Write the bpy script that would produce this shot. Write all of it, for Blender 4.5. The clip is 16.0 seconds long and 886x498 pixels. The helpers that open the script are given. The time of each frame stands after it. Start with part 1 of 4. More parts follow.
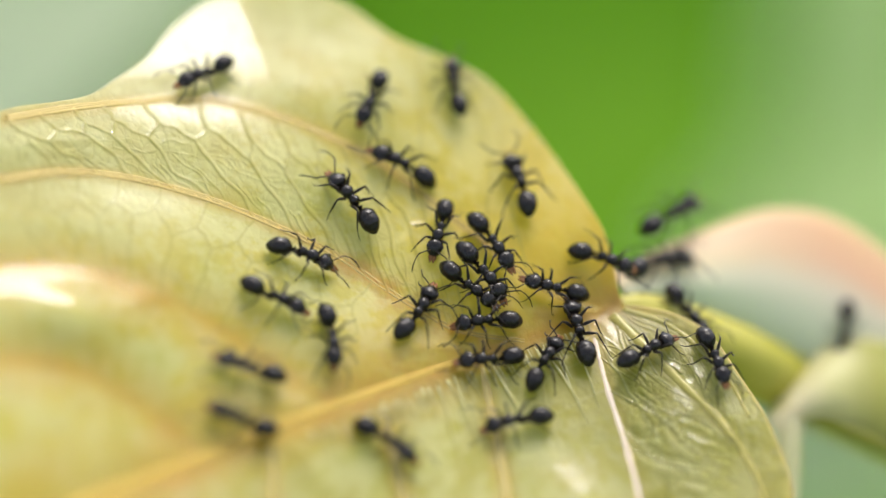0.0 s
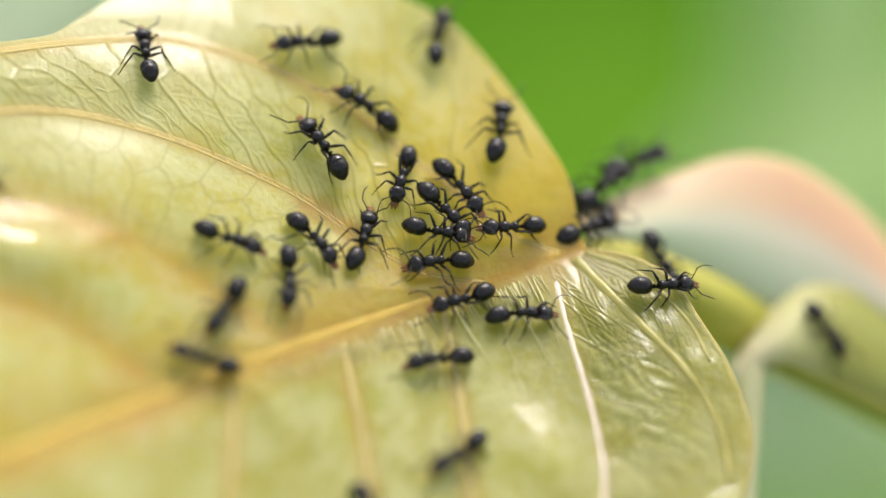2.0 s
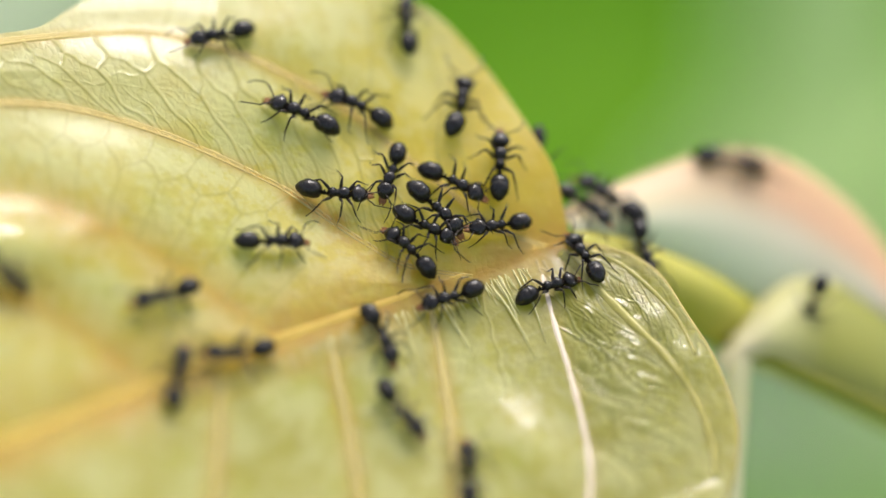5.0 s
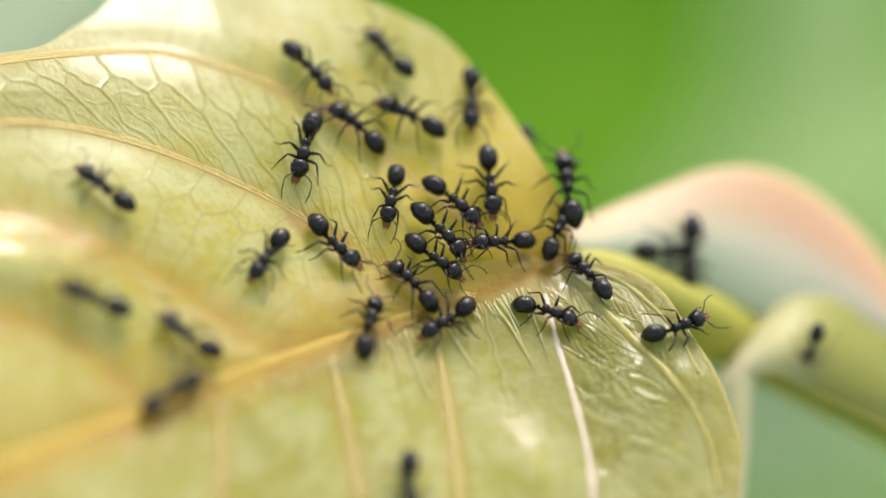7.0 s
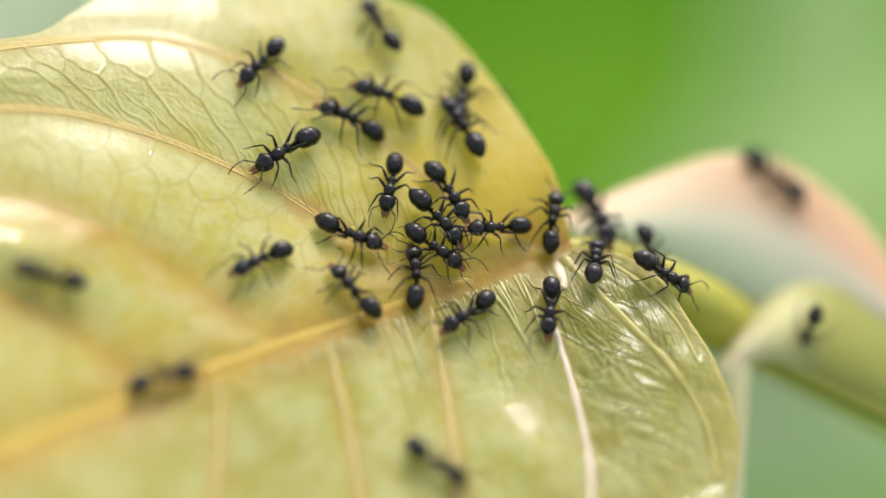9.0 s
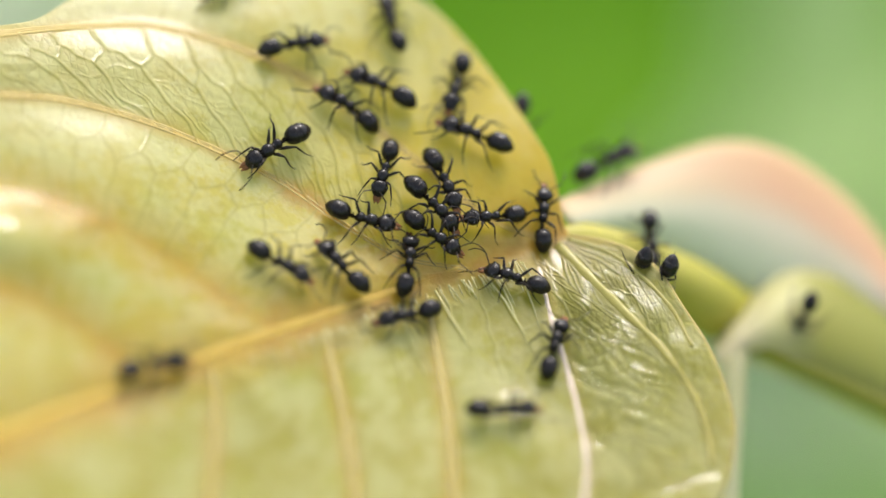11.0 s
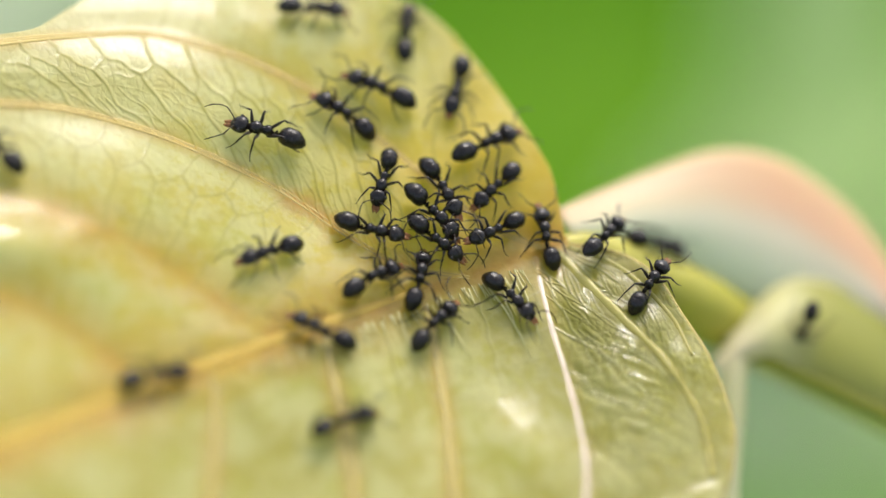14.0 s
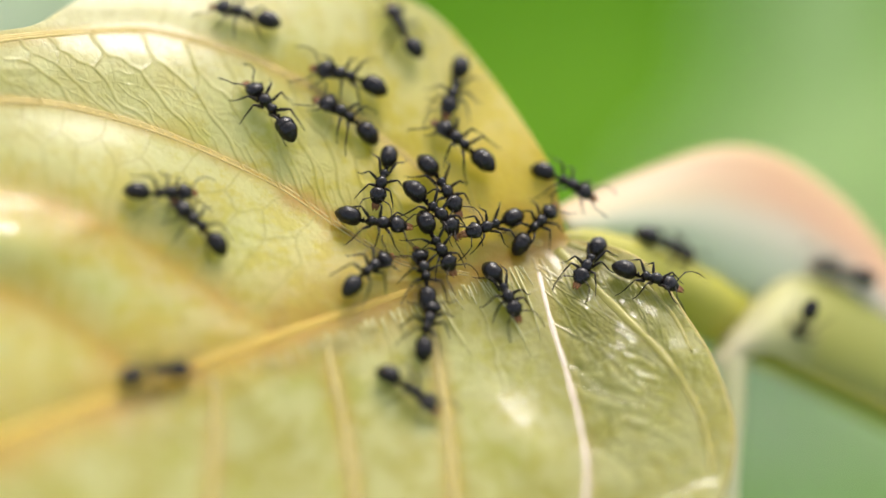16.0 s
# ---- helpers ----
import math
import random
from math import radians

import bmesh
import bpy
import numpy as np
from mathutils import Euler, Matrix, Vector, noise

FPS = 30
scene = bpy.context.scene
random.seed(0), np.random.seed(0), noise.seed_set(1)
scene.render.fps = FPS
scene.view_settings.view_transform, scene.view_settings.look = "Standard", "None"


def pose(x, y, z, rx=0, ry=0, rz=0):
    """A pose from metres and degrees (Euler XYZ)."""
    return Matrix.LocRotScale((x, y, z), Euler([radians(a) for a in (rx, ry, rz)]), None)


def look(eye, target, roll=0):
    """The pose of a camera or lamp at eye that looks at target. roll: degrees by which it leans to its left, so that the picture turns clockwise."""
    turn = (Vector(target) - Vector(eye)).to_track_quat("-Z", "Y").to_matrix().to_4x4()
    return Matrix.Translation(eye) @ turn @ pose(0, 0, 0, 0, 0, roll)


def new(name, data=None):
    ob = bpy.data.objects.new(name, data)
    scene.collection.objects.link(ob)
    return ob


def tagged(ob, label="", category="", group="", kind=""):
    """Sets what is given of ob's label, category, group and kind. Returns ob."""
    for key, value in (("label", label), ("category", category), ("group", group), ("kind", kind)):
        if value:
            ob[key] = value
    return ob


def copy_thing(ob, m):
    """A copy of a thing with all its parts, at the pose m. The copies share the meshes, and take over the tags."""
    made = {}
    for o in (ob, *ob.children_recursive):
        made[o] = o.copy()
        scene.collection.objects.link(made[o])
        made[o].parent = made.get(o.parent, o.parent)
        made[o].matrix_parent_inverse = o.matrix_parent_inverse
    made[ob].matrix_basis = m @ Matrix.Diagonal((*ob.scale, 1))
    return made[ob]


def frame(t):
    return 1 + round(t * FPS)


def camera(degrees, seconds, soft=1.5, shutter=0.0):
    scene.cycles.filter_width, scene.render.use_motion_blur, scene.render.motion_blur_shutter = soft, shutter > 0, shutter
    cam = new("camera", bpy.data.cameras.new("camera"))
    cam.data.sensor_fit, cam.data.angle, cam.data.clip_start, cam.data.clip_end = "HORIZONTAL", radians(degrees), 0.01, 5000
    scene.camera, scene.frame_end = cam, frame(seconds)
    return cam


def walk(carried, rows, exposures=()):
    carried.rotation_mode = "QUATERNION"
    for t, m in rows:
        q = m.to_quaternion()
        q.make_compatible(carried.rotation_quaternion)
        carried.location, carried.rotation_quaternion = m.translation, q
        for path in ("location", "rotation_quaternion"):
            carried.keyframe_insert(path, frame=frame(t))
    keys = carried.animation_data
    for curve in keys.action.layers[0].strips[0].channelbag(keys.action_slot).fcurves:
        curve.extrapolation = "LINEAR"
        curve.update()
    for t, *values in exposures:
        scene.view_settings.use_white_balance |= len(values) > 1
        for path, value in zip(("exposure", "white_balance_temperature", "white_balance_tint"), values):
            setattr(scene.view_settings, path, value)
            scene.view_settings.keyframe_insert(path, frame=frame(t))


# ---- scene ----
from mathutils.bvhtree import BVHTree

MM = 0.001
REACH = 143.0                                   # mm from the lens to the plane of sharpness
HOME = pose(0, 0, 0.45, 58, 0, 0)               # the leaf's own frame, 45 cm over the ground: x along it, z towards the open air

# ---- camera: a hand-held macro lens ----
cam = camera(20.0, 16.0, 1.5)
cam.data.dof.use_dof = True
cam.data.dof.focus_distance = (REACH - 1.8) * MM
cam.data.dof.aperture_fstop = 6.3


def held(dx, dy, roll):
    """The lens held over the leaf; dx, dy: mm by which the leaf drifts to the right and down in view."""
    turn = 0.5 / REACH
    return HOME @ Matrix.Translation((-0.5 * dx * MM, 0.5 * dy * MM, REACH * MM)) @ \
        Matrix.Rotation(turn * dx, 4, "Y") @ Matrix.Rotation(turn * dy, 4, "X") @ Matrix.Rotation(radians(roll), 4, "Z")


walk(cam, [(t, held(dx, dy, roll)) for t, dx, dy, roll in (
    (0, 3.10, 4.10, -.45), (0.5, 2.06, 2.09, -.1), (1, 2.15, 2.37, -.15), (1.5, .70, .85, -.15),
    (2, .98, .80, 0), (2.5, .55, .48, 0), (3, .36, .13, 0), (3.2, .55, .03, 0), (4.2, .35, .3, 0), (5.3, .19, .58, 0),
    (5.5, .26, .93, 0), (6, .36, .90, 0), (6.5, .59, 1.13, 0), (7, .36, 1.49, 0), (7.5, .26, .93, 0),
    (8, -.58, .30, 0), (8.5, .20, .74, 0), (9.6, .3, .7, 0), (10.8, .69, 1.32, 0), (11, 0, 0, 0), (11.5, -.48, -.37, 0),
    (12, .33, .35, 0), (12.5, -.16, .06, 0), (13, .26, .54, 0), (13.5, .03, .03, 0), (14, 0, .48, 0),
    (14.5, -.03, -.06, 0), (15, -.16, -.29, 0), (15.5, -.51, .02, 0), (16, 0, .29, 0))])

# ---- light: a bright, thinly clouded sky ----
world = bpy.data.worlds.new("sky")
scene.world = world
world.use_nodes = True
wn = world.node_tree
sky = wn.nodes.new("ShaderNodeTexSky")
sky.sky_type, sky.sun_disc = "NISHITA", False
sky.sun_elevation, sky.sun_rotation = radians(60.3), radians(20.3)
sky.air_density, sky.dust_density, sky.ozone_density = 1.0, 4.0, 0.6
veil = wn.nodes.new("ShaderNodeHueSaturation")   # thin cloud takes most of the blue out
veil.inputs["Saturation"].default_value = 0.7
wn.links.new(sky.outputs[0], veil.inputs["Color"])
wn.links.new(veil.outputs[0], wn.nodes["Background"].inputs[0])
wn.nodes["Background"].inputs[1].default_value = 0.172
sun = new("sun", bpy.data.lights.new("sun", "SUN"))
sun.data.energy, sun.data.angle, sun.data.color = 1.12, radians(18), (1.0, 0.97, 0.94)
sun.matrix_world = look((.85, 2.3, 4.3), (0, 0, 0))
scene.view_settings.exposure = 0.79

# ---- materials ----
def material(name, rough=0.5, metal=0.0):
    m = bpy.data.materials.new(name)
    m.use_nodes = True
    nt = m.node_tree
    b = nt.nodes["Principled BSDF"]
    b.inputs["Roughness"].default_value, b.inputs["Metallic"].default_value = rough, metal
    return m, nt, b


def node(nt, kind, **values):
    n = nt.nodes.new(kind)
    for key, value in values.items():
        n.inputs[key.replace("_", " ")].default_value = value
    return n


def coords(nt):
    return nt.nodes.new("ShaderNodeTexCoord").outputs["Object"]


def noise_tex(nt, scale, detail=3.0, rough=0.5):
    n = node(nt, "ShaderNodeTexNoise", Scale=scale, Detail=detail, Roughness=rough)
    nt.links.new(coords(nt), n.inputs["Vector"])
    return n.outputs["Fac"]


def ramp(nt, fac, *stops):
    n = nt.nodes.new("ShaderNodeValToRGB")
    while len(n.color_ramp.elements) < len(stops):
        n.color_ramp.elements.new(0.5)
    for e, (at, colour) in zip(n.color_ramp.elements, stops):
        e.position, e.color = at, (*colour, 1)
    nt.links.new(fac, n.inputs[0])
    return n.outputs[0]


def blend(nt, fac, a, b, kind="MIX"):
    n = nt.nodes.new("ShaderNodeMix")
    n.data_type, n.blend_type = "RGBA", kind
    for k, v in ((0, fac), (6, a), (7, b)):
        if isinstance(v, (int, float)):
            n.inputs[k].default_value = v
        elif isinstance(v, tuple):
            n.inputs[k].default_value = (*v, 1)
        else:
            nt.links.new(v, n.inputs[k])
    return n.outputs[2]


def bump(nt, b, height, strength, distance):
    n = node(nt, "ShaderNodeBump", Strength=strength, Distance=distance)
    nt.links.new(height, n.inputs["Height"])
    nt.links.new(n.outputs[0], b.inputs["Normal"])
    return n


def half_depth(nt, colour):
    """The tint that light takes on in half a blade's thickness: each skin of a thick blade is one half."""
    n = nt.nodes.new("ShaderNodeGamma")
    n.inputs["Gamma"].default_value = 0.5
    nt.links.new(colour, n.inputs["Color"])
    return n.outputs[0]


def see_through(nt, b, colour, share):
    """Mixes in light that passes through a thin blade."""
    t = nt.nodes.new("ShaderNodeBsdfTranslucent")
    if isinstance(colour, tuple):
        t.inputs[0].default_value = (*colour, 1)
    else:
        nt.links.new(colour, t.inputs[0])
    mix = nt.nodes.new("ShaderNodeMixShader")
    mix.inputs[0].default_value = share
    nt.links.new(b.outputs[0], mix.inputs[1])
    nt.links.new(t.outputs[0], mix.inputs[2])
    nt.links.new(mix.outputs[0], nt.nodes["Material Output"].inputs[0])


def attribute(nt, name):
    n = nt.nodes.new("ShaderNodeAttribute")
    n.attribute_name = name
    return n.outputs["Fac"]


def leaf_material():
    m, nt, b = material("yellowing_leaf", 0.42)
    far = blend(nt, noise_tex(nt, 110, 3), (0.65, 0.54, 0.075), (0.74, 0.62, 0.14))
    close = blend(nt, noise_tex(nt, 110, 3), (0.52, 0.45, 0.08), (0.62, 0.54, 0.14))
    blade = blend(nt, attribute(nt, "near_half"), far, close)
    pale = blend(nt, ramp(nt, noise_tex(nt, 230, 2), (0.45, (0, 0, 0)), (0.7, (1, 1, 1))), blade, (0.60, 0.56, 0.12))
    # whitish sheen of the far rim, put into the colour as a paler tint
    pale = blend(nt, blend(nt, 1.0, attribute(nt, "rim_sheen"), (0.75, 0.75, 0.75), "MULTIPLY"), pale, (0.66, 0.60, 0.27))
    blotch = blend(nt, 0.45, noise_tex(nt, 340, 4, 0.6), noise_tex(nt, 1300, 3, 0.6))        # whitish mottling of the thin fields
    blotch = ramp(nt, blotch, (0.45, (0, 0, 0)), (0.55, (0.7, 0.7, 0.7)))
    pale = blend(nt, blotch, pale, (0.78, 0.73, 0.35))
    # glow of the strongly lit blade near the stalk, put into the colour
    pale = blend(nt, attribute(nt, "sun_tint"), pale, (0.83, 0.62, 0.04))
    warm = ramp(nt, attribute(nt, "main_vein"), (0.0, (1, 1, 1)), (0.35, (0.55, 0.55, 0.55)), (1.0, (0, 0, 0)))
    rust = blend(nt, ramp(nt, noise_tex(nt, 260, 4, 0.6), (0.4, (0, 0, 0)), (0.62, (1, 1, 1))), (0.66, 0.47, 0.045), (0.64, 0.38, 0.03))
    tint = blend(nt, warm, pale, rust)
    specks = blend(nt, 1.0, ramp(nt, noise_tex(nt, 800, 4, 0.65), (0.38, (0, 0, 0)), (0.58, (0.9, 0.9, 0.9))), attribute(nt, "stain"), "MULTIPLY")
    tint = blend(nt, specks, tint, (0.58, 0.29, 0.03))
    # shade by the stalk and midrib, with some brownish tissue, coloured in as olive
    tint = blend(nt, ramp(nt, attribute(nt, "olive"), (0.0, (0, 0, 0)), (1.0, (0.85, 0.85, 0.85))), tint, (0.33, 0.31, 0.035))
    thread = blend(nt, attribute(nt, "near_half"), (0.47, 0.40, 0.08), (0.68, 0.64, 0.32))
    tint = blend(nt, ramp(nt, attribute(nt, "fine_vein"), (0.1, (0, 0, 0)), (1.0, (0.65, 0.65, 0.65))), tint, thread)
    spots = ramp(nt, noise_tex(nt, 900, 2), (0.0, (0.78, 0.76, 0.66)), (0.45, (1, 1, 1)))
    tint = blend(nt, 1.0, tint, spots, "MULTIPLY")
    bent = node(nt, "ShaderNodeTexNoise", Scale=900, Detail=2)
    nt.links.new(coords(nt), bent.inputs["Vector"])
    shift = nt.nodes.new("ShaderNodeVectorMath")
    shift.operation = "MULTIPLY_ADD"
    nt.links.new(bent.outputs["Color"], shift.inputs[0])
    shift.inputs[1].default_value = (0.0005,) * 3
    nt.links.new(coords(nt), shift.inputs[2])
    turned = nt.nodes.new("ShaderNodeMapping")            # a net of larger, longer fields bounded by sunken lines
    turned.inputs["Rotation"].default_value = (0, 0, radians(-32))
    turned.inputs["Scale"].default_value = (1.0, 0.52, 1.0)
    nt.links.new(shift.outputs[0], turned.inputs["Vector"])
    nets = []
    for size, width in ((760, 0.30), (2100, 0.32)):
        v = nt.nodes.new("ShaderNodeTexVoronoi")
        v.feature = "DISTANCE_TO_EDGE"
        v.inputs["Scale"].default_value = size
        nt.links.new(turned.outputs[0], v.inputs["Vector"])
        nets.append(ramp(nt, v.outputs["Distance"], (0.0, (1, 1, 1)), (width * .35, (0.45, 0.45, 0.45)), (width, (0, 0, 0))))
    lines = blend(nt, 1.0, blend(nt, 0.55, nets[0], nets[1]), attribute(nt, "netted"), "MULTIPLY")
    tint = blend(nt, blend(nt, 1.0, lines, (0.16, 0.16, 0.16), "MULTIPLY"), tint, (0.50, 0.41, 0.09))
    nt.links.new(tint, b.inputs["Base Color"])
    dug = nt.nodes.new("ShaderNodeMath")
    dug.operation = "MULTIPLY_ADD"
    nt.links.new(lines, dug.inputs[0])
    dug.inputs[1].default_value = -0.8
    nt.links.new(blend(nt, 0.5, noise_tex(nt, 480, 3), noise_tex(nt, 1700, 4)), dug.inputs[2])
    bump(nt, b, dug.outputs[0], 1.0, 0.00024)
    b.inputs["Coat Weight"].default_value, b.inputs["Coat Roughness"].default_value = 1.0, 0.07
    b.inputs["Coat IOR"].default_value = 1.54
    b.inputs["Specular IOR Level"].default_value = 0.3
    see_through(nt, b, half_depth(nt, tint), 0.6)
    return m


def vein_material(name, lo, hi, rough=0.35):
    m, nt, b = material(name, rough)
    nt.links.new(blend(nt, noise_tex(nt, 700, 3), lo, hi), b.inputs["Base Color"])
    bump(nt, b, noise_tex(nt, 3000, 2), 0.3, 0.0001)
    return m


def plain_leaf_material(name, lo, hi, scale=60, share=0.35, rough=0.4):
    m, nt, b = material(name, rough)
    tint = blend(nt, ramp(nt, noise_tex(nt, scale, 3), (0.3, (0, 0, 0)), (0.7, (1, 1, 1))), lo, hi)
    nt.links.new(tint, b.inputs["Base Color"])
    bump(nt, b, noise_tex(nt, scale * 10, 3), 0.2, 0.0003)
    b.inputs["Specular IOR Level"].default_value = 0.15 if rough > 0.6 else 0.5
    see_through(nt, b, half_depth(nt, tint) if name == "leaf_rim" else tint, share)
    return m


def shell_material(name, lo, hi, rough):
    m, nt, b = material(name, rough)
    dust = ramp(nt, noise_tex(nt, 14000, 4, 0.7), (0.55, (0, 0, 0)), (0.72, (0.6, 0.6, 0.6)))
    nt.links.new(blend(nt, dust, blend(nt, noise_tex(nt, 2500, 3), lo, hi), tuple(min(1, 3 * c + .015) for c in hi)), b.inputs["Base Color"])
    bump(nt, b, blend(nt, 0.5, noise_tex(nt, 9000, 3), noise_tex(nt, 22000, 2)), 0.8, 0.00002)
    worn = ramp(nt, noise_tex(nt, 6000, 4, 0.7), (0.35, (rough - 0.08,) * 3), (0.65, (rough + 0.08,) * 3))
    nt.links.new(worn, b.inputs["Roughness"])
    b.inputs["Specular IOR Level"].default_value = 0.36
    return m


LEAF = leaf_material()
OCHRE = vein_material("ochre_vein", (0.45, 0.33, 0.075), (0.56, 0.43, 0.13), 0.5)
BROWN = vein_material("brown_midrib", (0.46, 0.29, 0.04), (0.57, 0.40, 0.07), 0.75)
PALE = vein_material("pale_vein", (0.60, 0.46, 0.31), (0.77, 0.67, 0.52), 0.25)
FRESH = vein_material("olive_vein", (0.29, 0.25, 0.04), (0.39, 0.34, 0.08), 0.35)
HAIR = plain_leaf_material("pale_bristle", (0.80, 0.75, 0.36), (0.90, 0.86, 0.52), 900, 0.45, 0.35)
PINK = vein_material("pinkish_joint", (0.47, 0.34, 0.12), (0.58, 0.45, 0.22), 0.6)
BEIGE = vein_material("beige_vein", (0.43, 0.335, 0.10), (0.50, 0.40, 0.14), 0.8)
BLACK = shell_material("black_shell", (0.006, 0.005, 0.0045), (0.019, 0.014, 0.010), 0.2)
LIMB = shell_material("leg_shell", (0.010, 0.008, 0.007), (0.030, 0.020, 0.013), 0.4)
RUST = shell_material("rust_jaw", (0.10, 0.035, 0.010), (0.28, 0.12, 0.03), 0.45)
EYE = shell_material("eye_shell", (0.02, 0.018, 0.016), (0.05, 0.045, 0.04), 0.2)
STALK = plain_leaf_material("stalk_skin", (0.50, 0.48, 0.05), (0.62, 0.56, 0.12), 150, 0.3)
RIM = plain_leaf_material("leaf_rim", (0.80, 0.74, 0.42), (0.90, 0.85, 0.60), 90, 0.5)
GREEN = plain_leaf_material("green_leaf", (0.12, 0.32, 0.005), (0.18, 0.38, 0.015), 12, 0.5, 0.7)
BRIGHT = plain_leaf_material("bright_green_leaf", (0.50, 0.68, 0.24), (0.62, 0.76, 0.36), 12, 0.5, 0.7)
DULL = plain_leaf_material("dull_leaf", (0.54, 0.63, 0.38), (0.64, 0.71, 0.48), 12, 0.5, 0.7)


def young_leaf_material():
    """Cream at the stalk, a peach flank further out, a whitish band below it and grey-green within."""
    m, nt, b = material("young_leaf", 0.4)
    grain = blend(nt, 0.10, attribute(nt, "across"), noise_tex(nt, 160, 3))
    inner = ramp(nt, grain, (0.0, (0.74, 0.56, 0.30)), (0.16, (0.84, 0.63, 0.42)), (0.36, (0.86, 0.74, 0.50)), (0.50, (0.80, 0.77, 0.58)),
                 (0.64, (0.52, 0.60, 0.40)), (1.0, (0.46, 0.56, 0.33)))
    outer = ramp(nt, grain, (0.0, (0.76, 0.60, 0.30)), (0.14, (0.84, 0.55, 0.33)), (0.34, (0.87, 0.57, 0.38)), (0.52, (0.88, 0.79, 0.62)),
                 (0.70, (0.76, 0.77, 0.58)), (1.0, (0.52, 0.61, 0.40)))
    tint = blend(nt, ramp(nt, attribute(nt, "along"), (0.25, (0, 0, 0)), (0.6, (1, 1, 1))), inner, outer)
    nt.links.new(tint, b.inputs["Base Color"])
    bump(nt, b, noise_tex(nt, 600, 3), 0.2, 0.0003)
    see_through(nt, b, half_depth(nt, tint), 0.5)
    return m


PEACH = young_leaf_material()


def side_leaf_material():
    """Cream at the curled flank, olive along the rest."""
    m, nt, b = material("olive_leaf", 0.4)
    grain = blend(nt, 0.12, attribute(nt, "along"), noise_tex(nt, 90, 3))
    tint = ramp(nt, grain, (0.20, (0.88, 0.80, 0.56)), (0.38, (0.76, 0.72, 0.36)), (0.58, (0.46, 0.45, 0.11)), (1.0, (0.38, 0.40, 0.09)))
    nt.links.new(tint, b.inputs["Base Color"])
    bump(nt, b, noise_tex(nt, 900, 3), 0.2, 0.0003)
    see_through(nt, b, half_depth(nt, tint), 0.5)
    return m


OLIVE = side_leaf_material()
HEM = plain_leaf_material("folded_hem", (0.34, 0.33, 0.035), (0.42, 0.40, 0.06), 120, 0.3)


def ground_material():
    m, nt, b = material("weedy_ground", 0.9)
    nt.links.new(ramp(nt, noise_tex(nt, 3, 5), (0.3, (0.06, 0.11, 0.02)), (0.6, (0.11, 0.19, 0.04)), (0.8, (0.16, 0.17, 0.07))),
                 b.inputs["Base Color"])
    bump(nt, b, noise_tex(nt, 30, 4), 0.6, 0.03)
    return m


GROUND = ground_material()

# ---- the leaf's shape, in mm in its own frame ----
BASE = (6.46, 0.68)                              # where the stalk meets the blade


def spline(points, steps=10):
    """A smooth curve through the points."""
    p = np.array(points, float)
    p = np.vstack([2 * p[0] - p[1], p, 2 * p[-1] - p[-2]])
    out = []
    for i in range(1, len(p) - 2):
        for s in np.linspace(0, 1, steps, endpoint=False):
            a, b, c, d = p[i - 1:i + 3]
            out.append(0.5 * (2 * b + (c - a) * s + (2 * a - 5 * b + 4 * c - d) * s ** 2 + (3 * b - a - 3 * c + d) * s ** 3))
    return np.array(out + [p[-2]])


def near(x, y, curve):
    """Distance of the points x, y from a curve."""
    best = np.full(np.shape(x), 1e9)
    for (ax, ay), (bx, by) in zip(curve[:-1], curve[1:]):
        dx, dy = bx - ax, by - ay
        s = np.clip(((x - ax) * dx + (y - ay) * dy) / (dx * dx + dy * dy + 1e-12), 0, 1)
        best = np.minimum(best, np.hypot(x - ax - s * dx, y - ay - s * dy))
    return best


def form(x, y):
    """The folded blade without its veins: a valley along the midrib, which comes forward towards the tip."""
    x, y = np.asarray(x, float), np.asarray(y, float)
    dx, dy = x - BASE[0], y - BASE[1]
    r, q = -0.94 * dx - 0.34 * dy, 0.34 * dx - 0.94 * dy
    rp = np.maximum(r, 0)
    z = 0.3 * r + 0.006 * np.minimum(rp, 40) ** 2
    soft = np.sqrt(q * q + 1.0)
    z = z + 0.4975 * q + 0.0775 * soft
    z = z - 0.0035 * np.minimum(rp, 34) * (q + soft)                   # the near half flattens towards the tip
    over = -q - np.maximum(17.2, 12.2 + 0.36 * r)                      # the far rim rolls over
    z = z - 0.172 * (np.sqrt(over ** 2 + 0.36) + over) / (1 + np.exp((11.8 - r) / 2.2))
    z = z - 0.035 * np.maximum(dx - 4.0 + 0.25 * dy, 0) ** 2 * (q > 0)   # the near lobe droops at its edge
    for bx, by, long, wide, lean, height in ((7.9, -2.8, 1.6, .9, -1.0, .42), (8.9, -1.4, 1.0, .8, -.25, .24), (10.6, -4.9, .8, .6, -.8, .14), (11.9, -3.6, .8, .6, -.8, .16), (12.6, -6.4, .7, .5, -.8, .12), (-22.9, .9, 3.7, 1.7, -.25, .85), (-19.6, 1.2, 1.2, .8, .3, .16),
                                             (4.7, -10.6, 3.2, 1.7, -.85, .48), (13.4, -5.5, 1.2, .8, -.3, .2)):
        c, n = math.cos(lean), math.sin(lean)                          # swellings of the blade
        z = z + height * np.exp(-(((x - bx) * c + (y - by) * n) / long) ** 2 - (((y - by) * c - (x - bx) * n) / wide) ** 2)
    z = z - 0.7 * np.exp(-(dx / 3.4) ** 2 - ((dy - 0.6) / 3.4) ** 2)    # sunk about the stalk
    return z + 0.25 * np.sin(0.31 * x + 1.0) * np.sin(0.37 * y + 0.4)


